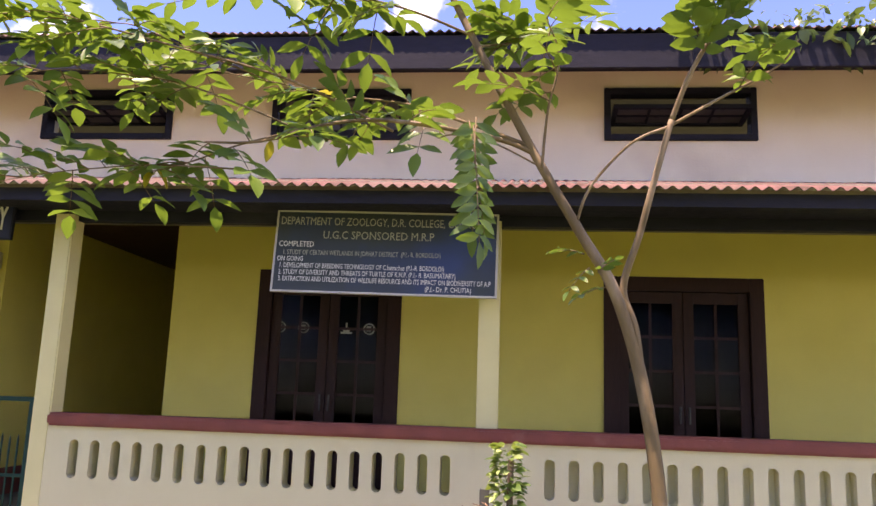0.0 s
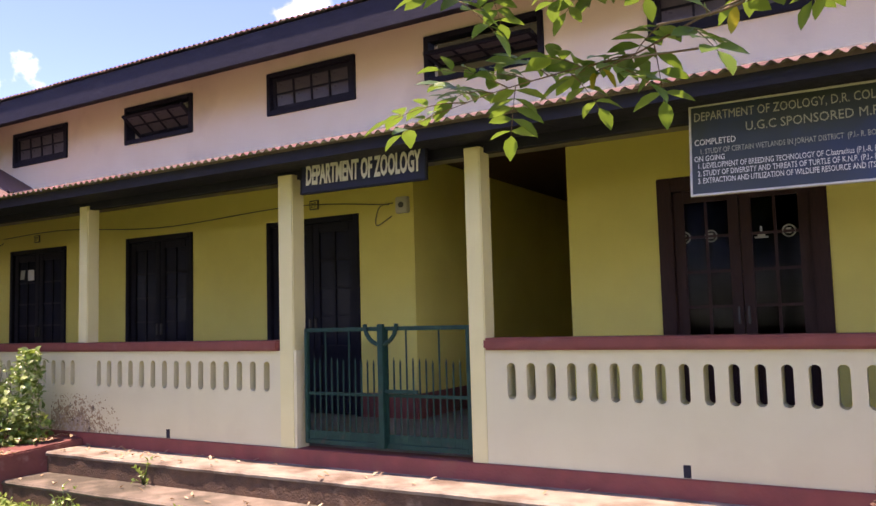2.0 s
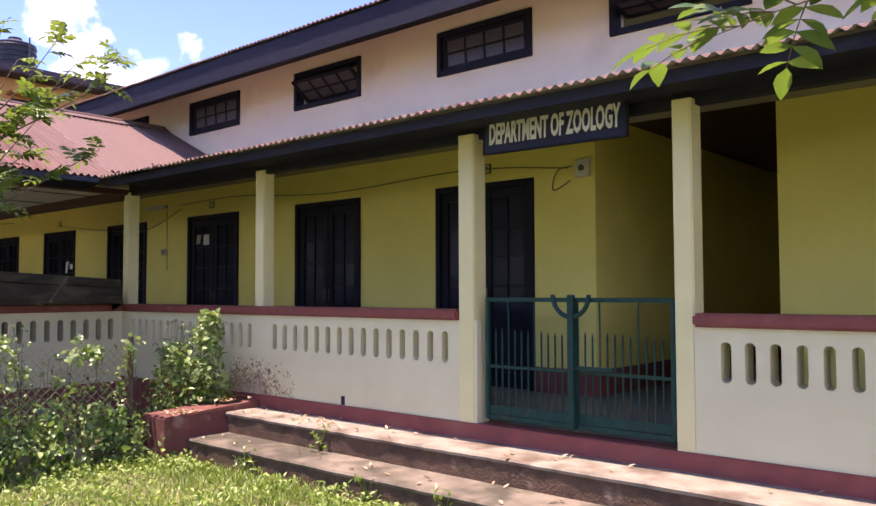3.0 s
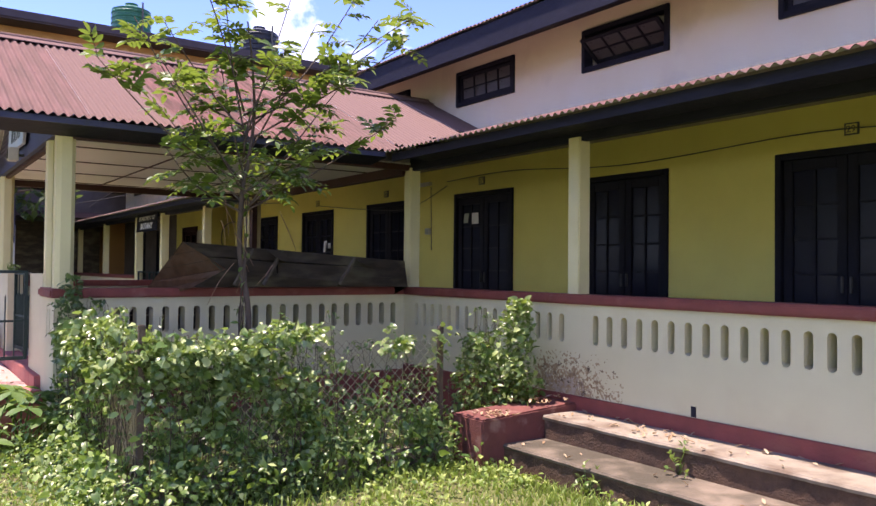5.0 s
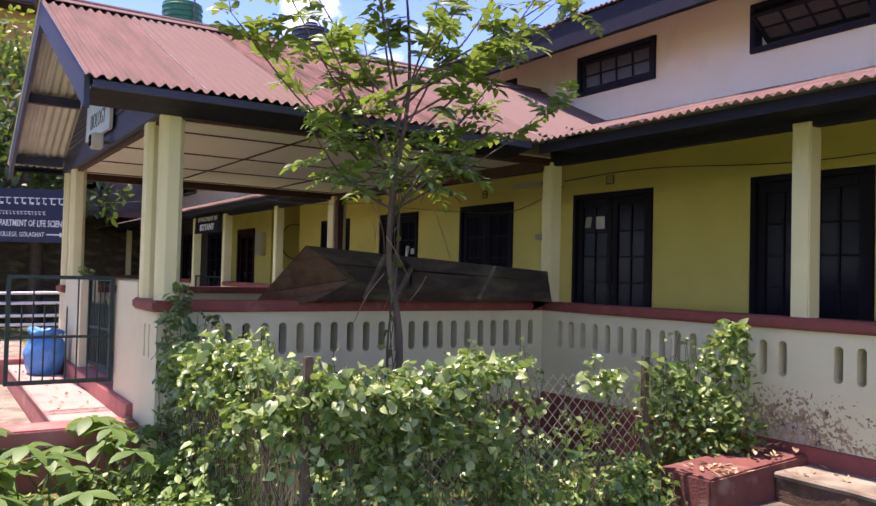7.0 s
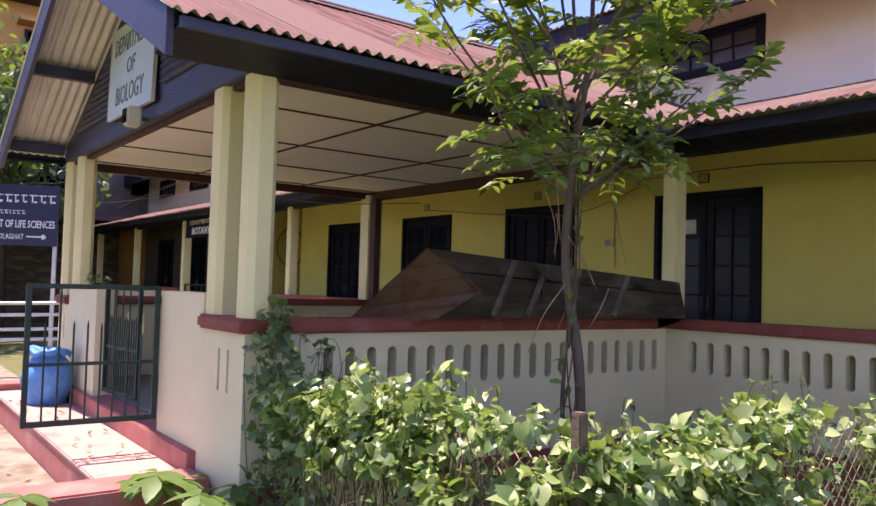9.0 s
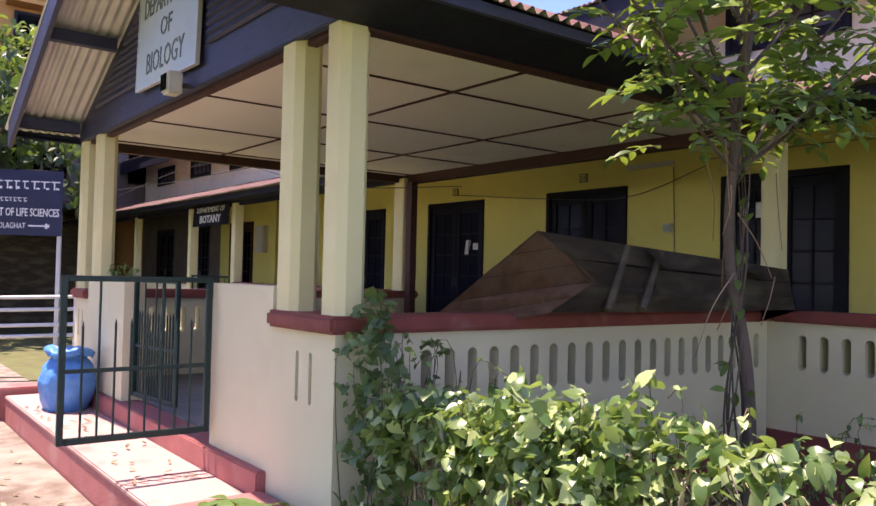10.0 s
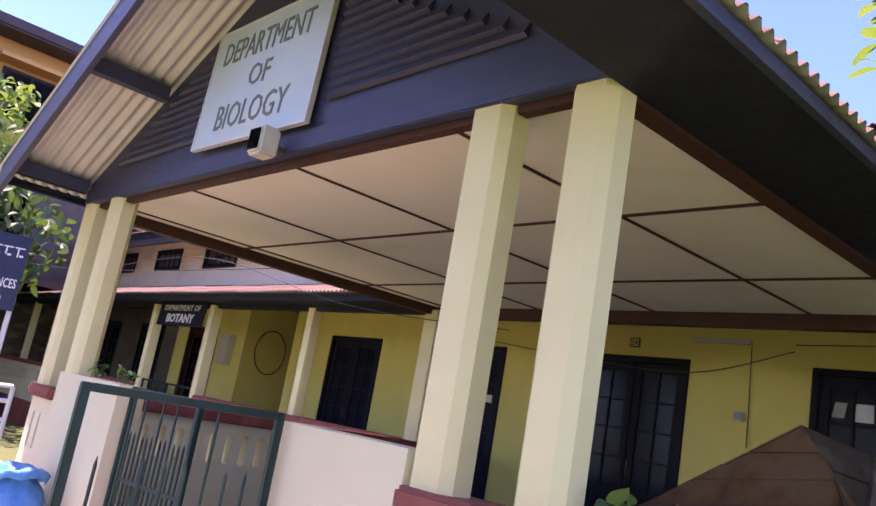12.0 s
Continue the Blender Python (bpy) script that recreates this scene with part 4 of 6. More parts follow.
line_of(sign, "3. EXTRACTION AND UTILIZATION OF WILDLIFE RESOURCE AND ITS IMPACT ON BIODIVERSITY OF A.P", 0.03, 0.060, 0.046, 1.36)
line_of(sign, "(P.I.- Dr. P. CHUTIA)", 0.98, 0.016, 0.046, 0.29)
zs = board("zoology_sign", pose(-1.54, -0.03, 2.47, -2, 0.4), 1.13, 0.275, SIGNBLUE, BLACK, "navy board lettered white, hung over the gate")
line_of(zs, "DEPARTMENT OF ZOOLOGY", 0.04, 0.062, 0.215, 1.05, WHITE, "LEFT", 0.007)
bs = board("biology_sign", pose(-9.735, -3.545, 2.80, -1, 1.2, 0), 1.17, 0.70, SIGNPALE, ZINC, "pale blue weathered board with worn dark lettering")
line_of(bs, "DEPARTMENT", 0.10, 0.49, 0.20, 0.92, INK)
line_of(bs, "OF", 0.47, 0.30, 0.18, 0.22, INK)
line_of(bs, "BIOLOGY", 0.20, 0.08, 0.21, 0.74, INK)
ts = board("botany_sign", pose(-17.95, -0.075, 2.30, -3), 1.55, 0.375, DOORDARK, BLACK, "dark hanging board lettered white over the far gate")
line_of(ts, "DEPARTMENT OF", 0.14, 0.225, 0.13, 1.25, WHITE)
line_of(ts, "BOTANY", 0.30, 0.045, 0.18, 0.95, WHITE, "LEFT", 0.006)
ls = thing("direction_sign", pose(-15.5, -2.8, 0.05, 0, 0, 62), "navy direction board with white lettering on posts", "sign")
part("panel", boxes((-1.75, 0, -0.006, 0.012, 1.88, 2.76)), SIGNBLUE, ls)
part("post", boxes((-0.06, -0.01, 0.013, 0.06, -0.05, 2.2)), STEELWHITE, ls, "white painted post")
part("post", boxes((-1.72, -1.67, 0.013, 0.06, -0.05, 2.2)), STEELWHITE, ls, "white painted post")
line_of(ls, "DEPARTMENT OF LIFE SCIENCES", -1.28, 2.14, 0.15, 1.24, WHITE, "LEFT", 0.002)
line_of(ls, "COLLEGE, GOLAGHAT", -1.20, 1.97, 0.11, 0.74)
part("arrow", boxes((-0.42, -0.16, -0.010, -0.006, 2.00, 2.02), (-0.21, -0.18, -0.010, -0.006, 1.975, 2.045), (-0.18, -0.155, -0.010, -0.006, 1.99, 2.03)), WHITE, ls, "white arrow")
for z, size, x, end in ((2.60, 0.13, -1.6, -0.1), (2.38, 0.06, -1.2, -0.5)):
    while x < end:
        w = rnd(0.5, 1.0) * size
        part("script_bar", boxes((x, x + w, -0.010, -0.006, z, z + size * 0.12)), WHITE, ls)
        part("script_bar", boxes((x + w * 0.3, x + w * 0.46, -0.010, -0.006, z - size * rnd(0.6, 0.85), z)), WHITE, ls)
        part("script_bar", boxes((x + w * 0.55, x + w * 0.95, -0.010, -0.006, z - size * 0.75, z - size * rnd(0.45, 0.6))), WHITE, ls)
        x += w + rnd(0.08, 0.3) * size


# ---- loose things on the porch ----
def plank_hood():
    """Old boards nailed to a wedge: an upright side on the rail and a long slope down to the floor."""
    h = thing("plank_hood", pose(-6.68, -2.50, 0.515), "dusty old plank-built hood leaning over the porch rail", "wooden hood")
    length, far, top0, top1, low = 2.36, -2.1, 1.235, 1.095, 0.822

    def ridge(t):
        return Vector((0.0, length * t, top0 + (top1 - top0) * t))

    def quad_board(name, corners, thick, label="", mat=GREYWOOD):
        bm = bmesh.new()
        bm.faces.new([bm.verts.new(c) for c in corners])
        bmesh.ops.solidify(bm, geom=bm.faces[:], thickness=thick)
        part(name, bm, mat, h, label)

    apex, corner = ridge(0), Vector((-0.84, -0.20, top0 - 0.615))
    foot = apex + (corner - apex) * (top0 / 0.615)
    rows = 7
    for r in range(rows):
        u0, u1 = r / rows, (r + 1) / rows - 0.006
        wob = rnd(-0.006, 0.006)
        pts = []
        for t, u in ((0, u0), (1, u0), (1, u1), (0, u1)):
            q = Vector((far, length, 0.0)) if t else foot
            pts.append(ridge(t).lerp(q, u) + Vector((0, 0, wob)))
        quad_board("slope_plank", pts, 0.02)
    outer, base = Vector((0.05, 0.39, 0.995)), Vector((-0.02, 0.10, low))

    def end_edge(u):
        return apex.lerp(outer, u / 0.6) if u < 0.6 else outer.lerp(base, (u - 0.6) / 0.4)

    for r in range(3):
        u0, u1 = r / 3, (r + 1) / 3 - 0.012
        cuts = ((0.0, 1.0),) if r != 1 else ((0.0, 0.38), (0.388, 1.0))
        for t0, t1 in cuts:
            pts = []
            for t, u in ((t0, u0), (t1, u0), (t1, u1), (t0, u1)):
                p, q = ridge(t), Vector((0.02 + 0.05 * t, length * t, low))
                at = end_edge(u) if t == 0 else p.lerp(q, u)
                pts.append(at + Vector((rnd(-0.008, 0.008), 0, 0)))
            quad_board("side_plank", pts, 0.018)
    for i in range(5):
        a_, b_ = i / 5, (i + 1) / 5 - 0.006
        quad_board("end_board", (apex.lerp(corner, a_), apex.lerp(corner, b_), end_edge(b_), end_edge(a_)), 0.016, mat=HOODEND)
    p, q = ridge(1.0), Vector((0.07, length, low))
    quad_board("end_board", (p, q, Vector((far * 0.5, length, 0.45)), Vector((far * 0.55, length, top1 * 0.45))), 0.016)
    for t, w, d in ((0.34, 0.2, 0.12), (0.72, 0.3, 0.10)):
        p = ridge(t) + Vector((0.03, 0, -0.01))
        quad_board("torn_flap", (p, p + Vector((0, w, -0.02)), p + Vector((0.05, w * 0.8, -d)), p + Vector((0.04, w * 0.35, -d * 0.6))), 0.008, "torn hanging strip of board", GREYWOOD)
    for t in (0.24, 0.36, 0.7):
        p, q = ridge(t) + Vector((0.02, 0.10, -0.02)), Vector((0.06, length * t - 0.1, low + 0.02))
        part("batten", cylinder(bmesh.new(), p, q, 0.022, n=6), GREYWOOD, h)


plank_hood()


def sack():
    s = thing("sack", (-10.68, -3.74, 0.392), "filled blue woven plastic sack gathered at the neck", "sack")
    verts, faces, n, rings = [], [], 44, 26
    for j in range(rings):
        t = j / (rings - 1)
        r = 0.20 * (0.84 + 0.30 * math.sin(math.pi * min(t * 1.1, 1)) - 0.30 * max(0, t - 0.78) / 0.22)
        for i in range(n):
            a = 2 * math.pi * i / n
            crease = 0.10 * noise.noise((math.cos(a) * 1.6, math.sin(a) * 1.6, t * 2.5)) + 0.05 * noise.noise((math.cos(a) * 5, math.sin(a) * 5, t * 7))
            crease += 0.07 * math.sin(a * 7 + 4 * t) * max(0.0, t - 0.45)
            q = r * (1 + crease)
            lean = 0.05 * t * t
            verts.append((q * math.cos(a) * 1.12 + lean, q * math.sin(a) * 0.9, 0.45 * t + 0.045 * noise.noise((math.cos(a) * 2.2, math.sin(a) * 2.2, 1.7)) * t))
    for j in range(rings - 1):
        for i in range(n):
            a, b = j * n + i, j * n + (i + 1) % n
            faces.append((a, b, b + n, a + n))
    faces.append(tuple(reversed(range(n))))
    me = pydata("body", verts, faces, [SACKBLUE])
    for f in me.polygons:
        f.use_smooth = True
    ob = new("body", me)
    ob.parent = s
    verts, faces = [], []
    for j, (r, z) in enumerate(((0.172, 0.43), (0.19, 0.475), (0.15, 0.49), (0.07, 0.46), (0.02, 0.44))):
        for i in range(n):
            a = 2 * math.pi * i / n
            q = r * (1 + 0.16 * math.sin(a * 6 + j) * noise.noise((math.cos(a) * 2, math.sin(a) * 2, 3.0 + j * 0.3)) + 0.14 * noise.noise((math.cos(a) * 3, math.sin(a) * 3, j * 0.5)))
            verts.append((q * math.cos(a) * 1.12 + 0.05, q * math.sin(a) * 0.9, z + 0.05 * noise.noise((math.cos(a) * 2.4, math.sin(a) * 2.4, 8.0 + j * 0.2))))
    for j in range(4):
        for i in range(n):
            a, b = j * n + i, j * n + (i + 1) % n
            faces.append((a, b, b + n, a + n))
    faces.append(tuple(4 * n + i for i in range(n)))
    ob = new("folded_neck", pydata("folded_neck", verts, faces, [SACKBLUE]))
    for f in ob.data.polygons:
        f.use_smooth = True
    ob.parent = s


sack()
lamp = thing("flood_lamp", (-8.77, -3.60, 2.60), "small white box lamp under the sign", "lamp")
part("housing", boxes((-0.06, 0.06, -0.07, 0.03, 0, 0.14), bevel=0.012), PLASTIC, lamp)
part("lens", boxes((-0.045, 0.045, -0.078, -0.071, 0.02, 0.12)), GLASS, lamp)
part("bracket", boxes((-0.015, 0.015, 0.03, 0.09, 0.05, 0.08)), WIRE, lamp)
meter = thing("switch_box", (-1.78, WALL - 0.06, 2.52), "small cream socket box on the verandah wall", "switch box")
part("case", boxes((-0.07, 0.07, 0, 0.06, 0, 0.16), bevel=0.008), PLASTIC, meter)
part("dial", cylinder(bmesh.new(), (0, -0.006, 0.08), (0, 0.0, 0.08), 0.03, n=16), WIRE, meter)
for x, number in ((-2.92, "29"), (-10.275, "24"), (-7.83, "27"), (-12.7, "25")):
    pl = thing("number_plate", (x, WALL - 0.012, 2.66), "small dark number plate over a door", "number plate", "door number plates")
    part("plate", boxes((-0.06, 0.06, 0, 0.012, 0, 0.1)), WIRE, pl)
    part("rim", boxes((-0.045, 0.045, -0.004, 0.0, 0.012, 0.088)), YELLOW, pl)
    lettering("digits", number, 0.08, 0.002, WIRE, pl, pose(-0.042, -0.006, 0.022))
for k, x in enumerate((0.93, 1.14, 1.52, 1.72)):
    st = thing("window_sticker", (x, WALL + 0.035, 2.07), "small white emblem stuck on a door pane", "sticker", "pane stickers")
    if k == 2:
        part("emblem", boxes((-0.05, 0.05, -0.002, 0.0, -0.045, -0.03), (-0.008, 0.008, -0.002, 0.0, -0.03, 0.05), (-0.028, -0.008, -0.002, 0.0, -0.03, 0.0), (0.008, 0.028, -0.002, 0.0, -0.03, 0.0)), FADED, st)
    else:
        v_, f_ = [], []
        ring = [Vector((0.045 * math.cos(a), 0, 0.045 * math.sin(a))) for a in [2 * math.pi * j / 20 for j in range(21)]]
        tube(v_, f_, ring, 0.006, 0.006, 4)
        ob = new("ring", pydata("ring", v_, f_, [FADED]))
        ob.parent = st
        part("emblem", boxes((-0.022, 0.016, -0.002, 0.0, -0.02, 0.024)), FADED, st)
jb = thing("switch_box", (-9.06, WALL - 0.05, 2.03), "small dusty junction box below the conduit", "switch box")
part("case", boxes((-0.05, 0.05, 0, 0.05, 0, 0.09), bevel=0.008), PLASTIC, jb)
part("cover_plate", boxes((-0.04, 0.04, -0.006, 0.0, 0.01, 0.08), bevel=0.003), FADED, jb)
for x, z, w, h, words in ((-8.02, 2.22, 0.16, 0.15, "white paper notice stuck on a door pane"), (-8.21, 2.23, 0.10, 0.13, "faded grey paper notice stuck on a door pane"), (-12.45, 1.92, 0.10, 0.20, "torn white poster scrap on a door pane"), (-12.27, 1.93, 0.13, 0.09, "torn white poster scrap on a door pane")):
    notice = thing("paper_notice", (x, WALL + 0.030, z), words, "paper notice", "door notices")
    bm = boxes((-w / 2, w / 2, -0.001, 0.001, -h / 2, h / 2))
    for v in bm.verts:
        v.co.x += 0.35 * v.co.z * (0.5 if w < 0.12 else -0.1)
    part("sheet", bm, FADED if "grey" in words else WHITE, notice)
lt = thing("strip_lamp", (-9.30, WALL - 0.06, 2.74), "dusty white tube lamp fixed to the wall", "lamp")
part("batten", boxes((-0.3, 0.3, 0, 0.06, 0, 0.05), bevel=0.006), PLASTIC, lt)
for x in (-19.0, -17.2):
    mb = thing("meter_box", (x, WALL - 0.12 if x < -18.5 else 2.9, 1.9), "grey electric meter box on the wall", "meter box", "meter boxes")
    part("case", boxes((-0.2, 0.2, 0, 0.12, 0, 0.55), bevel=0.01), PLASTIC, mb)
    part("door", boxes((-0.17, 0.17, -0.012, 0.0, 0.04, 0.5), bevel=0.004), PLASTIC, mb)


def cable(points, r=0.005, label="thin sagging black cable"):
    v_, f_ = [], []
    tube(v_, f_, smooth_line(points, 8), r, r, 5)
    return tagged(new("cable", pydata("cable", v_, f_, [WIRE])), label, "cable", "wall cables")


cable([(-1.95, 1.78, 2.62), (-3.2, 1.77, 2.72), (-5.3, 1.77, 2.66), (-7.2, 1.77, 2.78), (-8.6, 1.78, 2.76)])
cable([(-8.6, 1.78, 2.70), (-9.6, 1.77, 2.44), (-10.9, 1.77, 2.50), (-12.6, 1.77, 2.66)])
cable([(-1.92, 1.78, 2.5), (-2.1, 1.77, 2.42), (-2.06, 1.77, 2.6), (-1.9, 1.78, 2.63)])
cable([(-10.6, 0.2, 2.5), (-12.5, -0.4, 2.6), (-16.0, -0.6, 3.2), (-22.0, -0.3, 3.1)])
cable([(-18.44, 2.35 + 0.32 * math.cos(a), 2.25 + 0.4 * math.sin(a)) for a in [2 * math.pi * k / 12 for k in range(13)]], 0.012, "loose coil of black cable on the wall")
cable([(-9.0, 1.78, 2.72), (-8.98, 1.775, 2.2), (-8.97, 1.775, 1.8)])
cable([(-12.0, -0.6, 2.95), (-20.0, -1.2, 3.0), (-27.0, -2.5, 3.6)])

# white handrail of the ramp beyond the porch
hr = thing("handrail", (-15.0, -2.7, 0.05), "white painted double pipe handrail beside the path", "handrail")
for z in (1.08, 0.92, 0.72, 0.58):
    part("pipe", cylinder(bmesh.new(), (0.0, 0.0, z), (-1.5, -4.5, z - 0.12), 0.024), STEELWHITE, hr)
for k in range(4):
    part("post", cylinder(bmesh.new(), (-0.5 * k, -1.5 * k, -0.05), (-0.5 * k, -1.5 * k, 1.08 - 0.04 * k), 0.026), STEELWHITE, hr)


# ---- plants ----
def plant(name, at, label, category, group=""):
    return thing(name, at, label, category, group)


def wood(name, parent, verts, faces, mat, label=""):
    me = pydata(name, verts, faces, [mat])
    for f in me.polygons:
        f.use_smooth = True
    ob = new(name, me)
    ob.parent = parent
    if label:
        ob["label"] = label
    return ob


def leaves(name, parent, verts, faces, mat, label=""):
    me = pydata(name, verts, faces, [mat])
    for f in me.polygons:
        f.use_smooth = True
    ob = new(name, me)
    ob.parent = parent
    ob["kind"] = "stuff"
    if label:
        ob["label"] = label
    return ob


def pinnate(wv, wf, lv, lf, at, way, length, pairs, leaf, width):
    """A leaf stalk with pairs of leaflets and one at its tip."""
    way = way.normalized()
    side = way.cross(Vector((0, 0, 1)))
    side = side.normalized() if side.length > 0.05 else Vector((1, 0, 0))
    up = side.cross(way)
    line = [at + way * (length * t) - Vector((0, 0, 1)) * (length * 0.28 * t * t) for t in (0, 0.33, 0.66, 1.0)]
    tube(wv, wf, line, 0.0028, 0.0012, 4)
    for k in range(pairs):
        t = (k + 0.6) / pairs
        p = at + way * (length * t) - Vector((0, 0, 1)) * (length * 0.28 * t * t)
        for s_ in (-1, 1):
            w = (side * s_ + way * 0.45 + rvec(0.18)).normalized()
            blade(lv, lf, p, w, up + rvec(0.35), leaf * rnd(0.8, 1.1), width * rnd(0.85, 1.1), 0.12, rnd(0.1, 0.45))
    blade(lv, lf, line[-1], way - Vector((0, 0, 0.5)), up, leaf, width)


# young tree in front of the verandah
tree = plant("tree", (3.53, -2.0, 0), "slender young tree with glossy pinnate leaves", "tree")
O = Vector((3.5, -2.0, 0))
wv, wf, tv, tf, lv, lf, yv, yf = [], [], [], [], [], [], [], []


def limb(points, r0, r1, store=None):
    line = [Vector(p) - O for p in points]
    sl = smooth_line(line, 6)
    tube(*(store or (wv, wf)), sl, r0 if store else r0 * 0.75, r1 if store else r1 * 0.75, 8)
    return sl


trunk = limb([(3.52, -2.0, -0.05), (3.49, -2.0, 0.7), (3.46, -2.0, 1.22), (3.40, -2.0, 1.62), (3.31, -2.0, 1.92), (3.19, -2.0, 2.13), (3.03, -2.0, 2.41), (2.83, -1.98, 2.8), (2.64, -1.95, 3.2), (2.52, -1.9, 3.6)], 0.031, 0.011, (tv, tf))
stem2 = limb([(3.405, -2.0, 1.60), (3.385, -2.0, 1.78), (3.345, -1.99, 1.93), (3.40, -2.02, 2.12), (3.46, -2.05, 2.35), (3.52, -2.05, 2.56)], 0.016, 0.011, (tv, tf))
wood("trunk", tree, tv, tf, BARK, "smooth brown forked trunk")
B = [limb([(3.00, -2.0, 2.45), (2.85, -2.02, 2.50), (2.47, -2.1, 2.54), (2.22, -2.14, 2.51), (1.99, -2.18, 2.43), (1.78, -2.2, 2.42)], 0.014, 0.005),
     limb([(2.22, -2.14, 2.51), (1.9, -2.12, 2.44), (1.68, -2.1, 2.37), (1.52, -2.1, 2.33)], 0.006, 0.003),
     limb([(2.98, -2.0, 2.48), (2.75, -1.9, 2.6), (2.5, -1.85, 2.7), (2.2, -1.8, 2.76), (1.85, -1.78, 2.84)], 0.011, 0.004),
     limb([(2.45, -1.95, 2.55), (2.1, -2.2, 2.66), (1.7, -2.3, 2.75), (1.3, -2.35, 2.84), (1.0, -2.35, 2.86)], 0.008, 0.003),
     limb([(3.52, -2.05, 2.56), (3.58, -2.1, 2.72), (3.68, -2.15, 2.9), (3.82, -2.2, 3.15), (3.9, -2.2, 3.4)], 0.014, 0.006),
     limb([(3.50, -2.05, 2.53), (3.7, -2.0, 2.66), (3.95, -1.95, 2.82), (4.03, -1.95, 2.93)], 0.009, 0.004),
     limb([(3.17, -2.0, 2.16), (3.22, -2.04, 2.3), (3.36, -2.1, 2.45), (3.50, -2.06, 2.53)], 0.008, 0.006),
     limb([(3.04, -2.02, 2.38), (3.06, -2.05, 2.6), (3.10, -2.08, 2.8), (3.05, -2.1, 2.95)], 0.008, 0.003),
     limb([(2.78, -1.97, 2.9), (2.95, -1.8, 3.0), (3.1, -1.7, 3.1)], 0.007, 0.003),
     limb([(2.75, -1.97, 2.95), (2.5, -2.1, 3.0), (2.2, -2.2, 3.02), (1.9, -2.2, 3.0)], 0.008, 0.003),
     limb([(3.02, -2.0, 2.40), (2.85, -2.15, 2.44), (2.72, -2.2, 2.45), (2.66, -2.22, 2.43)], 0.005, 0.003),
     limb([(1.9, -1.8, 2.82), (1.6, -1.85, 2.86), (1.3, -1.9, 2.83)], 0.004, 0.002),
     limb([(1.90, -2.15, 2.33), (1.57, -2.15, 2.345), (1.34, -2.15, 2.33), (1.15, -2.15, 2.31), (0.95, -2.15, 2.275)], 0.005, 0.002),
     limb([(2.16, -2.15, 2.465), (2.0, -2.15, 2.54), (1.69, -2.15, 2.66), (1.5, -2.15, 2.70), (1.18, -2.15, 2.735), (0.98, -2.15, 2.72)], 0.006, 0.002),
     limb([(1.97, -2.12, 2.70), (1.6, -2.15, 2.844), (1.35, -2.15, 2.93), (1.0, -2.15, 2.85)], 0.005, 0.002)]
for b, spots in zip(B, (7, 5, 11, 9, 15, 4, 0, 7, 11, 15, 0, 6, 9, 10, 8)):
    for k in range(spots):
        p = b[min(len(b) - 1, int(len(b) * (0.35 + 0.65 * (k + rnd(0, 0.9)) / max(spots, 1))))]
        way = Vector((rnd(-1, 0.5), rnd(-0.8, 0.8), rnd(-0.35, 0.75)))
        pinnate(wv, wf, lv, lf, p, way, rnd(0.17, 0.30), random.choice((3, 4, 4, 5)), rnd(0.09, 0.14), rnd(0.044, 0.064))
for k in range(3):
    pinnate(wv, wf, lv, lf, Vector((2.78, -2.22, 2.50)) - O + rvec(0.03), Vector((0.1 * k, -0.1, -1.0)), 0.34, 9, 0.095, 0.036)
for k in range(12):
    b = random.choice(B[:4] + B[9:10])
    blade(yv, yf, b[-1 - random.randrange(8)], rvec() - Vector((0, 0, 0.6)), Vector((0, 0, 1)) + rvec(0.6), 0.09, 0.038)
for p, way in (((3.2, -2.02, 2.05), (-0.6, -0.3, 0.2)), ((3.22, -2.02, 2.0), (-0.5, -0.4, -0.4)), ((3.25, -2.02, 1.98), (0.3, -0.5, 0.4)), ((3.28, -2.0, 1.93), (-0.8, -0.4, -0.1))):
    pinnate(wv, wf, lv, lf, Vector(p) - O, Vector(way), 0.12, 3, 0.05, 0.025)
wood("twig_wood", tree, wv, wf, BARK)["kind"] = "stuff"
leaves("crown", tree, lv, lf, LEAF, "glossy green pinnate leaves")
leaves("yellowed_leaves", tree, yv, yf, LEAFYELLOW, "a few yellowed leaves")

# tree in the fenced bed beside the porch
O = Vector((-5.68, -2.3, 0))
tree2 = plant("tree", O + Vector((-0.02, 0.02, 0)), "young tree with a light feathery crown over the hedge", "tree")
wv, wf, lv, lf, tv, tf = [], [], [], [], [], []
limb([(-5.66, -2.3, -0.05), (-5.64, -2.3, 0.6), (-5.67, -2.28, 1.15), (-5.72, -2.34, 1.65), (-5.70, -2.34, 2.1), (-5.70, -2.3, 2.35)], 0.030, 0.017, (tv, tf))
wood("trunk", tree2, tv, tf, DARKBARK, "grey-brown upright trunk wound with creepers")
limb([(-5.70, -2.3, 2.3), (-5.66, -2.26, 2.75), (-5.62, -2.3, 3.2), (-5.6, -2.35, 3.5)], 0.022, 0.008)
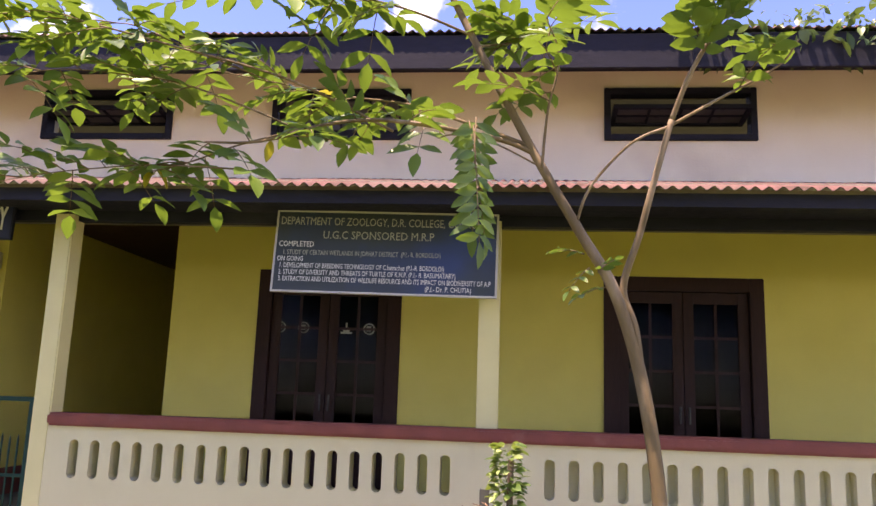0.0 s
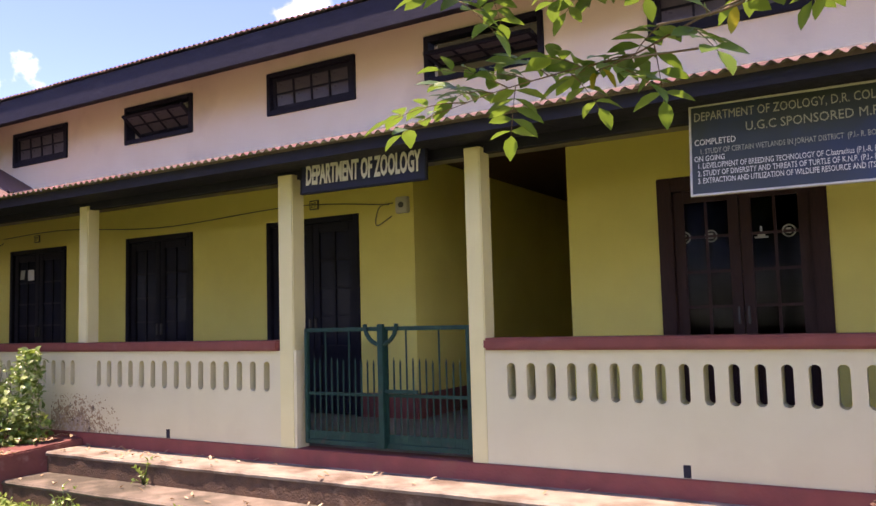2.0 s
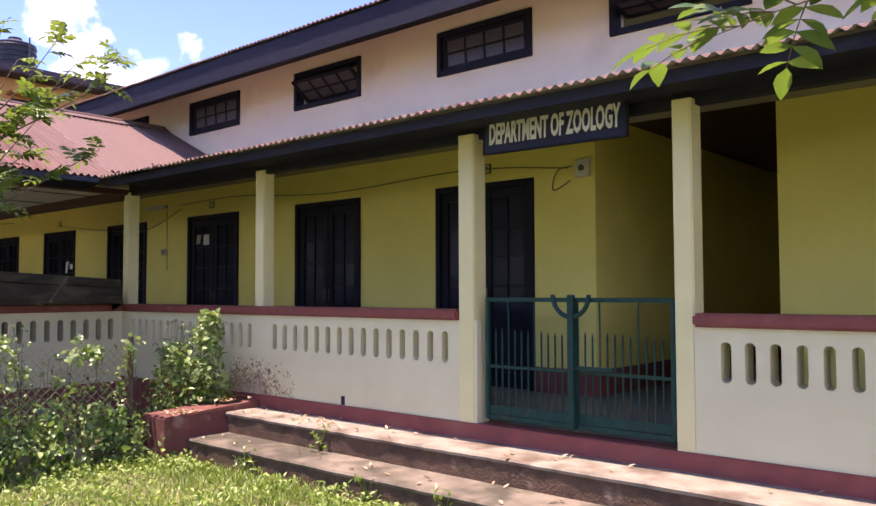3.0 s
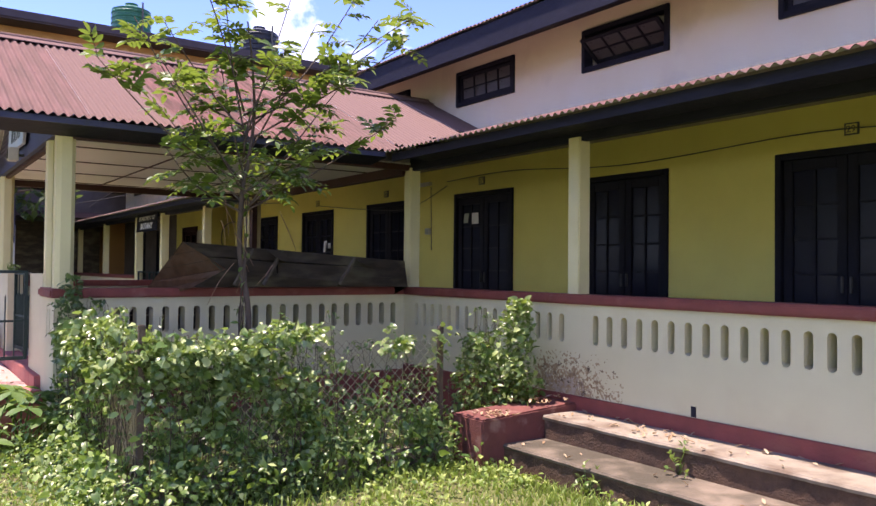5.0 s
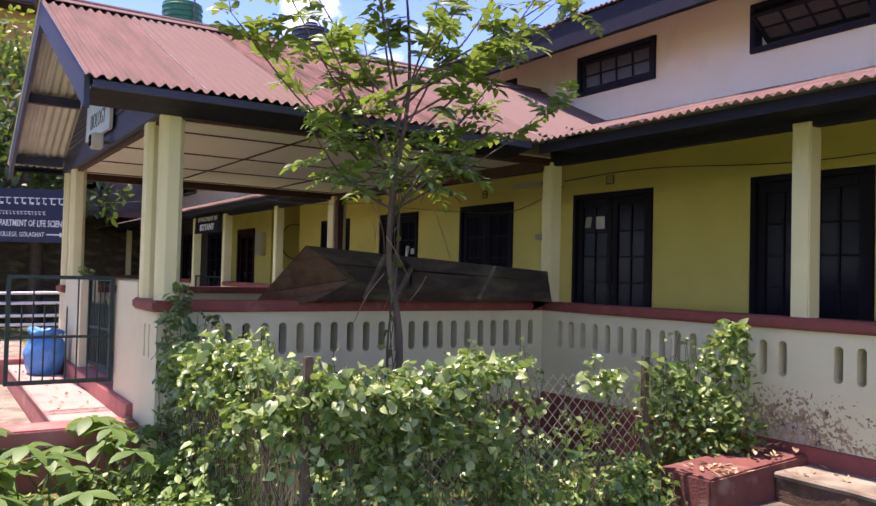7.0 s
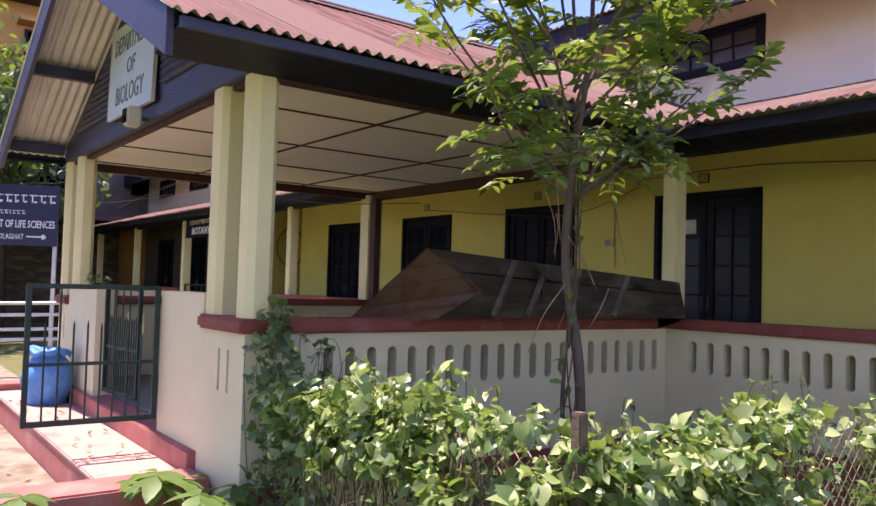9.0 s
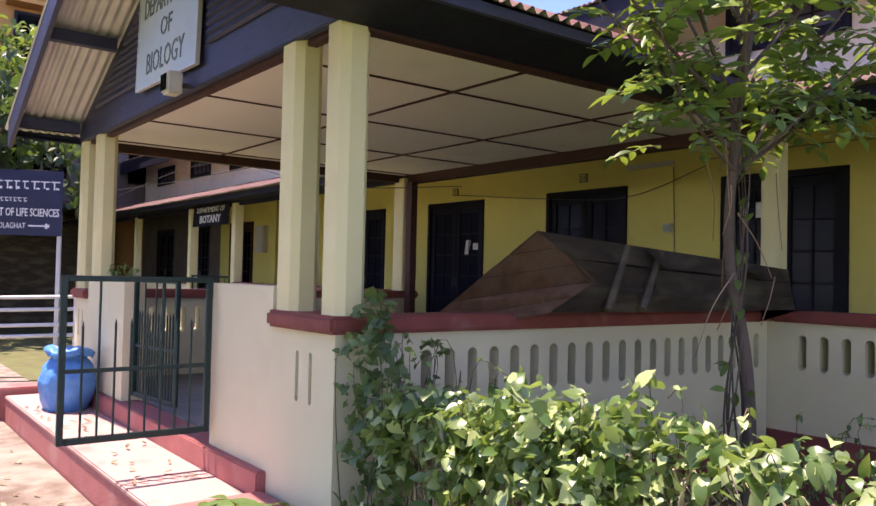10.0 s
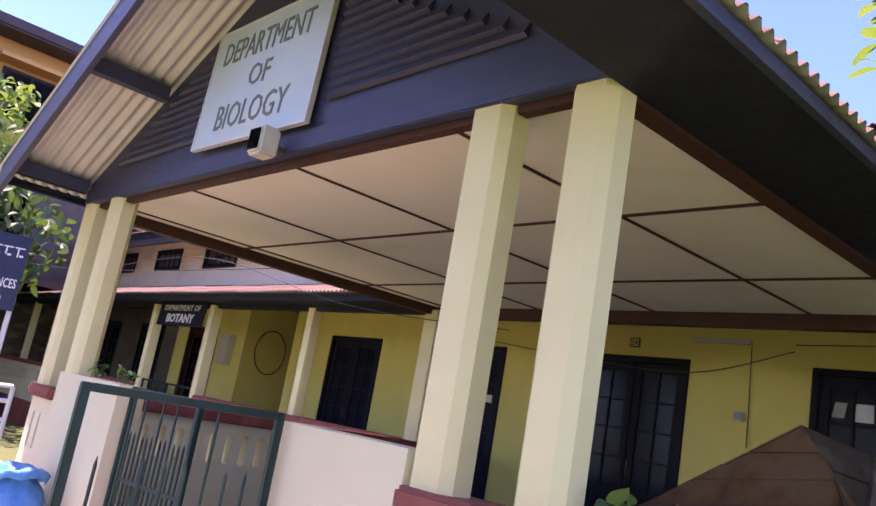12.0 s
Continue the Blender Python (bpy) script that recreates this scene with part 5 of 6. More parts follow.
tops = [(-5.6, -2.75, 3.85), (-5.7, -1.3, 3.95), (-5.6, -0.75, 3.85), (-5.5, -0.95, 3.5), (-5.7, -3.2, 3.4), (-5.7, -3.45, 3.05), (-5.3, -3.1, 3.0), (-5.9, -2.95, 3.5), (-5.6, -2.55, 3.75), (-5.5, -2.0, 3.8), (-5.8, -1.65, 3.65), (-5.5, -1.2, 3.7), (-5.8, -0.85, 3.7), (-5.5, -1.0, 2.85), (-6.1, -2.4, 3.3), (-5.2, -2.2, 3.2), (-5.3, -1.6, 3.1), (-5.6, -3.0, 2.45), (-5.4, -1.7, 2.6), (-6.0, -1.4, 2.9), (-6.22, -2.95, 2.95), (-6.28, -2.85, 3.15)]
for tp in tops:
    tp = Vector(tp)
    z0 = rnd(1.95, 2.3) if tp.z < 3.1 else rnd(2.2, 2.8)
    start = Vector((-5.70, -2.33, z0))
    mid = start.lerp(tp, 0.5) + Vector((rnd(-0.1, 0.1), rnd(-0.08, 0.08), -0.06))
    b = limb([start, mid, tp], 0.013, 0.004)
    for k in range(11):
        p = b[min(len(b) - 1, int(len(b) * rnd(0.35, 1.0)))]
        pinnate(wv, wf, lv, lf, p, Vector((rnd(-1, 1), rnd(-1, 1), rnd(-0.1, 0.8))), rnd(0.14, 0.26), random.choice((4, 5, 5)), rnd(0.075, 0.115), rnd(0.036, 0.052))
for k in range(46):
    a = rnd(0, 2 * math.pi)
    p = Vector((0.40 * math.cos(a) * rnd(0.3, 1), 0.50 * math.sin(a) * rnd(0.3, 1), rnd(2.05, 2.65)))
    pinnate(wv, wf, lv, lf, p, Vector((math.cos(a), math.sin(a), rnd(-0.4, 0.3))), rnd(0.14, 0.24), 4, rnd(0.06, 0.09), 0.038)
for k in range(7):
    a0 = rnd(0, 6.28)
    line = [Vector((-0.02 + (0.032 + 0.018 * math.sin(t * 5 + k)) * math.cos(a0 + t * 6), -0.01 + (0.032 + 0.018 * math.cos(t * 4)) * math.sin(a0 + t * 6), 0.5 + 1.6 * t)) for t in [j / 14 for j in range(15)]]
    tube(wv, wf, line, 0.005, 0.003, 5)
    for j in range(5):
        blade(lv, lf, random.choice(line), rvec() + Vector((0, 0, -0.2)), Vector((0, 0, 1)) + rvec(0.7), 0.07, 0.035)
wood("twig_wood", tree2, wv, wf, DARKBARK)["kind"] = "stuff"
sv, sf = [], []
for k in range(12):
    q = Vector((rnd(-0.15, 0.1), rnd(-0.25, 0.3), rnd(1.5, 2.2)))
    way = Vector((rnd(-0.1, 0.1), rnd(-0.2, 0.2), rnd(-0.35, -0.1)))
    tube(sv, sf, smooth_line([q, q + way * 0.5 + rvec(0.02), q + way], 4), 0.0035, 0.0018, 4)
wood("dry_straw", tree2, sv, sf, DRYTWIG, "pale dry hanging stalks")["kind"] = "stuff"
leaves("crown", tree2, lv, lf, LEAFFINE, "feathery fresh green leaves")

# fenced bed: kerb, fence and the climbers that cover it
solid("trim_bed_kerb", boxes((-4.72, -4.58, -3.30, -1.02, 0.0, 0.18), (-6.8, -4.58, -3.44, -3.302, 0.0, 0.18), bevel=0.012), CEMENT, "low dark cement kerb round the planted bed", "kerb")
fence = thing("fence", (-4.65, -3.36, 0), "rusty chain-link fence on posts, overgrown by climbers", "fence")
for x, y, h in ((0, 0, 1.16), (0.0, 2.27, 1.08), (-1.9, 0, 1.08)):
    part("post", boxes((x - 0.02, x + 0.02, y - 0.02, y + 0.02, -0.02, h), bevel=0.004), DARKBARK, fence)
v_, f_ = [], []


def mesh_run(p, q, h):
    p, q = Vector(p), Vector(q)
    n = int((q - p).length / 0.075)
    for k in range(-10, n):
        for s_ in (1, -1):
            a, b = (k, 0.1), (k + 12, 1.0)
            pts = []
            for t in (0.0, 1.0):
                u = (a[0] + (b[0] - a[0]) * t) if s_ > 0 else (n - (a[0] + (b[0] - a[0]) * t))
                pts.append((u / n, a[1] + (b[1] - a[1]) * t))
            (u0, z0), (u1, z1) = pts
            for lim in (0.0, 1.0):
                if (u0 - lim) * (u1 - lim) < 0:
                    zc = z0 + (z1 - z0) * (lim - u0) / (u1 - u0)
                    if (lim == 0.0) == (u0 < u1):
                        u0, z0 = lim, zc
                    else:
                        u1, z1 = lim, zc
            if not (-1e-6 <= min(u0, u1) and max(u0, u1) <= 1 + 1e-6):
                continue
            tube(v_, f_, [p.lerp(q, u0) + Vector((0, 0, z0 * h)), p.lerp(q, u1) + Vector((0, 0, z1 * h))], 0.0026, 0.0026, 3)


mesh_run((0, 0, 0), (0.0, 2.27, 0), 1.0)
mesh_run((0, 0, 0), (-2.05, 0, 0), 1.0)
ob = new("chain_link", pydata("chain_link", v_, f_, [FENCEWIRE]))
ob.parent = fence
ob["kind"] = "stuff"


v_, f_ = [], []
for k in range(230):
    x, lean = rnd(-1.95, 0.0), rnd(-0.12, 0.12)
    top, foot = rnd(0.55, 1.02), rnd(0.05, 0.35)
    line = [Vector((x + lean * t + 0.025 * math.sin(t * rnd(6, 12) + k), rnd(-0.05, 0.02), top + (foot - top) * t)) for t in (0, 0.2, 0.4, 0.6, 0.8, 1.0)]
    tube(v_, f_, smooth_line(line, 3), 0.0042, 0.0026, 4)
ob = new("dry_vines", pydata("dry_vines", v_, f_, [DRYVINE]))
ob.parent = fence
ob["kind"] = "stuff"
ob["label"] = "dry straw-coloured vine stems in the mesh"


def climber(name, label, spots, mat, leaf, width, stalks, group="", heart=True):
    """Heart-leaved climbers: leaf blades at the given spots, with thin stems."""
    base = Vector(min(spots, key=lambda s_: s_[0].z)[0])
    base.z = 0
    pl = plant(name, base, label, "climber", group)
    wv, wf, lv, lf = [], [], [], []
    for p, out in spots:
        p = p - base
        way = (out * 0.5 + rvec(1.0) + Vector((0, 0, -0.3))).normalized()
        size = random.choice((0.45, 0.6, 0.8, 1.0, 1.0, 1.3, 1.6)) * rnd(0.85, 1.15)
        blade(lv, lf, p, way, (out * 0.5 + Vector((0, 0, 0.7)) + rvec(0.9)).normalized(), leaf * size, width * size * rnd(0.75, 1.1), rnd(0.05, 0.2), rnd(0.05, 0.5), heart)
    for line in stalks:
        line = [Vector(q) - base for q in line]
        tube(wv, wf, line, 0.0028, 0.0016, 4)
        for k in range(5):
            blade(lv, lf, line[-1 - random.randrange(len(line) // 2)], rvec() + Vector((0, 0, -0.3)), Vector((0, 0, 1)) + rvec(0.6), leaf * rnd(0.5, 0.9), width * rnd(0.5, 0.9), 0.15, 0.2, heart)
    if wv:
        wood("stem_wood", pl, wv, wf, DARKBARK)["kind"] = "stuff"
    leaves("foliage", pl, lv, lf, mat)
    return pl


def fence_spots(p, q, clumps, thick, top, share):
    """Leaf places in uneven clumps along a fence; share(u, v) says how full it is at a stretch u and height v."""
    p, q = Vector(p), Vector(q)
    along = (q - p).normalized()
    out = Vector((along.y, -along.x, 0))
    spots = []
    for k in range(clumps):
        u, v = rnd(0, 1), rnd(0.05, 1.0)
        h = top + 0.14 * noise.noise((u * 7 + p.y, 7.7, 0.4))
        patchy = noise.noise((u * (q - p).length * 4.5 + p.x, v * 4.2, 3.1))
        if random.random() > share(u, v) * (0.75 + 1.6 * patchy):
            continue
        spread = thick * (1.0 if v > 0.7 else 1.9 - 1.6 * v)
        c = p.lerp(q, u) + out * rnd(-0.4, 1.0) * spread + Vector((0, 0, h * v))
        r = rnd(0.03, 0.11)
        for j in range(int(rnd(5, 15))):
            d = rvec().normalized() * r * rnd(0.4, 1.15)
            spots.append((c + Vector((d.x, d.y, d.z * 0.8)), (d.normalized() + out * 0.5 + Vector((0, 0, 0.5)))))
    return spots


def fence_side(u, v):
    if u > 0.52:
        return 0.10 if v > 0.8 else 0.05 if v > 0.42 else 0.45
    return 0.95 if v > 0.74 else 0.42


def fence_front(u, v):
    return 1.0 if v > 0.74 else 0.12 if v > 0.35 else 0.30


def shoots(p, q, n, h0, h1):
    p, q, out = Vector(p), Vector(q), []
    for k in range(n):
        b = p.lerp(q, rnd(0, 1)) + Vector((rnd(-0.12, 0.12), rnd(-0.12, 0.12), 0))
        t = b + Vector((rnd(-0.15, 0.15), rnd(-0.15, 0.15), rnd(h0, h1)))
        m = b.lerp(t, 0.5) + Vector((rnd(-0.08, 0.08), rnd(-0.08, 0.08), 0))
        out.append(smooth_line((b, m, t, t + Vector((rnd(-0.1, 0.1), rnd(-0.1, 0.1), rnd(-0.06, 0.06)))), 4))
    return out


F0, F1, F2 = (-4.65, -3.37, 0), (-4.65, -1.08, 0), (-6.55, -3.36, 0)
HEDGE = "heart-leaved climbers tangled over the fence, coloured pale as if sunlit"
UNDER = "green weeds grown through the fence, coloured dark for lower shade"
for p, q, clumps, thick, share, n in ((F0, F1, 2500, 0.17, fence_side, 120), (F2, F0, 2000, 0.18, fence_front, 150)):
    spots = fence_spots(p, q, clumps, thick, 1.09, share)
    # Leaves above a ragged height get the sunlit tone, the rest the shaded.
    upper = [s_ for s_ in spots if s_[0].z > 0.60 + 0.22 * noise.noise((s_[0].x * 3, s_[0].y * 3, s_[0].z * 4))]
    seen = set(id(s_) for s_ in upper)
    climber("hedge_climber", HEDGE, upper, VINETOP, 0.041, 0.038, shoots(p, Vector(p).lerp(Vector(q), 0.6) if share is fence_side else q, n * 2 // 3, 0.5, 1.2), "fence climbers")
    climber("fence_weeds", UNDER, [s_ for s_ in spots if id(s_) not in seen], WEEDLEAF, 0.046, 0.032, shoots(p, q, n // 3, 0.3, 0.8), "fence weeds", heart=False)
spots = []
for k in range(2300):
    if k % 6 == 0:
        p = Vector((-4.52 + abs(random.gauss(0, 0.2)), rnd(-3.5, -1.0), 0)) if k % 12 else Vector((rnd(-6.2, -4.4), -3.5 - abs(random.gauss(0, 0.2)), 0))
        p.z = rnd(0.02, 0.28)
        spots.append((p, Vector((0.3, -0.4, 1))))
        continue
    p = Vector((rnd(-6.7, -4.75), rnd(-3.2, -0.6), 0))
    p.z = rnd(0.05, 0.42 + 0.3 * noise.noise((p.x * 2, p.y * 2, 0)))
    spots.append((p, Vector((0.3, -0.2, 1))))
climber("bed_plants", "low green weeds filling the planted bed", spots, WEEDLEAF, 0.05, 0.036, shoots((-6.4, -2.8, 0), (-4.9, -0.6, 0), 120, 0.3, 0.9))
spots = []
for k in range(3400):
    side = k % 2
    p = Vector((-4.55 + abs(random.gauss(0, 0.16)), rnd(-3.6, -2.1), 0)) if side else Vector((rnd(-6.7, -4.45), -3.5 - abs(random.gauss(0, 0.22)), 0))
    reach = 0.42 if side else 0.34
    p.z = rnd(0.02, reach * (0.6 + 0.8 * abs(noise.noise((p.x * 3, p.y * 3, 6.0)))))
    spots.append((p, Vector((0.4, -0.4, 1))))
climber("verge_weeds", "sunlit low weeds along the foot of the fence", spots, HEDGELEAF, 0.034, 0.024, shoots((-4.5, -3.4, 0), (-4.45, -1.1, 0), 50, 0.15, 0.5), "", False)
spots = []
for k in range(2600):
    a, u = rnd(0, 6.28), rnd(0, 1) ** 0.6
    if k % 3 == 0:
        z = rnd(0.4, 1.28)
        r = 0.15 * u * (1.3 - 0.8 * max(0.0, z - 0.5)) * (1 + 0.5 * noise.noise((z * 6, a, 1.0)))
        at = Vector((-4.58, -0.34, z))
    else:
        z = rnd(0.15, 0.95)
        r = 0.31 * u * (1 - 0.4 * noise.noise((a, u * 3, 2.0))) * (1.2 - 0.75 * max(0.0, z - 0.35))
        at = Vector((-4.86, -0.46, z * (1 + 0.25 * noise.noise((a * 1.5, 0.0, 9.0)))))
    spots.append((at + Vector((r * math.cos(a) * 1.1, r * math.sin(a) * 0.8, 0)), Vector((math.cos(a), math.sin(a), 0.5))))
climber("shrub", "leafy green shrub growing behind the flank wall", spots, HEDGELEAF, 0.042, 0.032, shoots((-5.0, -0.5, 0), (-4.7, -0.35, 0), 30, 0.7, 1.2))
spots = []
for k in range(700):
    z = rnd(0.0, 1.42)
    if noise.noise((z * 4, k * 0.01, 1.0)) < -0.12:
        continue
    w = 0.11 + 0.10 * math.sin(z * 2.2) + (0.1 if z < 0.5 else 0)
    a = rnd(-0.6, 2.2)
    spots.append((Vector((-6.86 + w * rnd(0.1, 1.2), -3.38 - w * rnd(-0.6, 0.65), z)), Vector((0.6, -0.7, 0.3))))
climber("corner_climber", "dark green ivy climbing the porch corner", spots, VINELEAF, 0.05, 0.042, shoots((-6.66, -3.38, 0), (-6.45, -3.2, 0), 40, 0.5, 1.25))

# broad-leaved plant at the foot of the porch
O = Vector((-6.75, -4.15, 0))
pl = plant("broad_leaf_plant", O, "low plant with broad lobed leaves by the porch wall", "plant")
wv, wf, lv, lf = [], [], [], []
for k in range(44):
    b = Vector((rnd(-0.45, 0.5), rnd(-0.55, 0.5), 0))
    t = b + Vector((rnd(-0.3, 0.3), rnd(-0.3, 0.2), rnd(0.16, 0.55)))
    tube(wv, wf, smooth_line((b, b.lerp(t, 0.5) + Vector((0, 0, 0.06)), t), 4), 0.006, 0.004, 5)
    a0 = rnd(0, 6.28)
    for j in range(6):
        a = a0 + j * 1.0 - 2.5
        blade(lv, lf, t, Vector((math.cos(a), math.sin(a), rnd(-0.3, 0.1))), Vector((0, 0, 1)) + rvec(0.2), rnd(0.14, 0.24), rnd(0.07, 0.1), 0.08, 0.25)
wood("stalk_wood", pl, wv, wf, LEAF)["kind"] = "stuff"
leaves("foliage", pl, lv, lf, BIGLEAF)

# vine-wrapped stake and dry brush in front of the parapet
O = Vector((2.95, -0.95, 0))
pl = plant("vine_stake", O, "thin stake wrapped in a pale green vine", "plant")
part("stake", cylinder(bmesh.new(), (0, 0, -0.05), (0.02, 0, 1.22), 0.02, 0.015), DARKBARK, pl)
lv, lf = [], []
for k in range(620):
    z = rnd(0.2, 1.30)
    r = (0.05 + 0.20 * max(0, 1.15 - z)) * rnd(0.4, 1.1)
    a = rnd(0, 6.28)
    blade(lv, lf, Vector((r * math.cos(a), r * math.sin(a), z)), Vector((math.cos(a), math.sin(a), rnd(-0.5, 0.5))), Vector((0, 0, 1)) + rvec(0.6), rnd(0.035, 0.07), rnd(0.024, 0.042))
leaves("foliage", pl, lv, lf, HEDGELEAF)
O = Vector((2.80, -0.95, 0))
pl = plant("brush_heap", O, "heap of dry brown brushwood and straw", "brushwood")
wv, wf = [], []
for k in range(5200):
    a, u = rnd(0, 6.28), rnd(0, 1) ** 0.5
    d = Vector((0.66 * math.cos(a) * u, 0.20 * math.sin(a) * u, 0))
    d.z = (0.98 + 0.05 * noise.noise((d.x * 5, d.y * 5, 0))) * (max(0.0, 1 - u * u) ** 0.5) * rnd(0.7, 1.0)
    w = rvec(0.07)
    w.z *= 0.5
    tube(wv, wf, [d - w, d + rvec(0.008), d + w], 0.004, 0.002, 3)
wood("twig_wood", pl, wv, wf, DRYTWIG)["kind"] = "stuff"

stub = thing("fence_post", (2.84, -0.8, 0), "short grey iron post in front of the parapet", "post")
part("pipe", boxes((-0.025, 0.025, -0.008, 0.008, -0.03, 1.06), (-0.025, -0.019, 0.008, 0.045, -0.03, 1.06), bevel=0.002), WIRE, stub)

# creeper on the main eave
spots = []
for k in range(700):
    x = rnd(4.2, 6.6)
    spots.append((Vector((x, rnd(0.95, 1.5), 4.50 + rnd(-0.22, 0.12) + 0.05 * noise.noise((x * 4, 0, 0)))), Vector((0, -0.7, 0.4))))
roof_vine = climber("roof_creeper", "green creeper trailing over the main eave", spots, VINELEAF, 0.09, 0.045, [], heart=False)

# lawn
gv, gf = [], []
for k in range(80000):
    u = random.random()
    x, y = rnd(-6.9, 8.4), -0.85 - rnd(0, 1) ** 1.5 * 8.0
    if -6.85 < x < -4.55 and y > -3.5:
        continue
    if x < -4.15 and x > -4.55 and y > -1.05:
        continue
    p = Vector((x, y, ground_height(x, y) - 0.005))
    h = rnd(0.03, 0.10) * (1.2 + 0.8 * noise.noise((x * 1.7, y * 1.7, 5.0)))
    d = Vector((rnd(-0.5, 0.5), rnd(-0.5, 0.5), 1)).normalized()
    s_ = Vector((rnd(-1, 1), rnd(-1, 1), 0)).normalized() * rnd(0.003, 0.008)
    i = len(gv)
    gv.extend((p - s_, p + s_, p + d * h * 0.6 + s_ * 0.7, p + d * h * 0.6 - s_ * 0.7, p + d * h + Vector((d.x, d.y, -0.2)) * h * 0.5))
    gf.extend(((i, i + 1, i + 2, i + 3), (i + 3, i + 2, i + 4)))
for k in range(46000):
    x, y = rnd(-6.9, 8.3), -0.9 - rnd(0, 1) ** 1.5 * 8.0
    if -6.85 < x < -4.5 and y > -3.5:
        continue
    if noise.noise((x * 1.3, y * 1.3, 9.0)) < -0.12:
        continue
    p = Vector((x, y, ground_height(x, y) + rnd(0.01, 0.09 + 0.12 * max(0.0, noise.noise((x * 3.1, y * 3.1, 2.0))))))
    blade(gv, gf, p, rvec() + Vector((0, 0, 0.2)), Vector((0, 0, 1)) + rvec(0.5), rnd(0.02, 0.055), rnd(0.014, 0.034))
tagged(new("lawn_grass", pydata("lawn_grass", gv, gf, [GRASS])), "rough sunlit lawn grass and small weeds", "grass", kind="stuff")
for sx, sy, sz in ((-2.9, -0.42, 0.2), (-10.25, -3.40, 1.44), (-10.75, -3.38, 1.44), (-1.3, -0.78, 0.03), (-1.95, -0.8, 0.03), (0.3, -0.9, 0.03), (-3.3, -0.85, 0.03)):
    lv, lf, wv, wf = [], [], [], []
    pl = plant("weed", (sx, sy, sz), "small green weed sprouting from a wall top" if sz > 1 else "small green weed sprouting from the steps", "weed", "step weeds")
    for k in range(14 if sz < 1 else 7):
        t = Vector((rnd(-0.1, 0.1), rnd(-0.1, 0.1), rnd(0.04, 0.2))) * (1.0 if sz < 1 else 0.5)
        tube(wv, wf, [Vector((0, 0, 0)), t * 0.5 + Vector((0, 0, 0.02)), t], 0.003, 0.0015, 4)
        for j in range(3):
            blade(lv, lf, t, rvec() + Vector((0, 0, 0.2)), Vector((0, 0, 1)) + rvec(0.5), rnd(0.03, 0.06), rnd(0.015, 0.028))
    wood("stem_wood", pl, wv, wf, LEAF)["kind"] = "stuff"
    leaves("foliage", pl, lv, lf, HEDGELEAF)

# fallen leaves on the steps and the flank walls
lv, lf = [], []
for k in range(260):
    z, y0, y1, x0, x1 = random.choice(((0.386, -0.40, -0.03, -4.1, 4), (0.206, -0.78, -0.42, -4.1, 4), (0.386, -0.35, -0.03, -4.1, -2.4), (0.47, -0.5, -0.05, -4.48, -4.2), (0.41, -0.95, -0.6, -4.48, -4.2), (0.172, -4.9, -4.1, -11, -8), (0.394, -4.0, -3.6, -11, -8)))
    blade(lv, lf, Vector((rnd(x0, x1), rnd(y0, y1), z + 0.004)), Vector((rnd(-1, 1), rnd(-1, 1), 0.1)), Vector((rnd(-0.3, 0.3), rnd(-0.3, 0.3), 1)), rnd(0.03, 0.07), rnd(0.015, 0.03), 0.25, -0.2)
tagged(new("leaf_litter", pydata("leaf_litter", lv, lf, [DRYLEAF])), "dry fallen leaves scattered over the steps", "leaf litter", kind="stuff")

# ---- distance ----
block = thing("far_block", (-27, 0, 0), "ochre multi-storey college block with dark roof edge", "building")
part("wall", boxes((-10, 0, -16, 14, 0, 8.9)), OCHRE, block)
part("roof", boxes((-10.8, 0.9, -17, 15, 8.9, 9.2), bevel=0.05), ROOFDARK, block)
for y in (-13, -10, -7, -4, -1, 2, 4.3, 7, 10):
    for z in (3.9, 6.9):
        w = part("window", boxes((-0.05, 0.06, y - 0.7, y + 0.7, z, z + 1.3)), BLACK, block)
        part("pane", boxes((0.061, 0.07, y - 0.62, y - 0.04, z + 0.08, z + 1.22), (0.061, 0.07, y + 0.04, y + 0.62, z + 0.08, z + 1.22)), GLASS, w)
    part("sunshade", boxes((0.0, 0.6, y - 0.9, y + 0.9, 8.3, 8.4)), OCHRE, block)
part("verandah_roof", boxes((0, 3.2, -16, 1.0, 2.9, 3.05)), ROOFDARK, block)
# Dark colours on these two lower walls take the place of shade.
part("lower_wall", boxes((0.0, 0.06, -16, 1.9, 3.05, 5.9)), FARWALL, block, "grey-brown lower storey with shade put into its colour")
part("verandah_wall", boxes((0.0, 0.12, -16, 1.0, 0, 2.9)), GREYWOOD, block, "ground-floor wall coloured dark for the verandah shade")
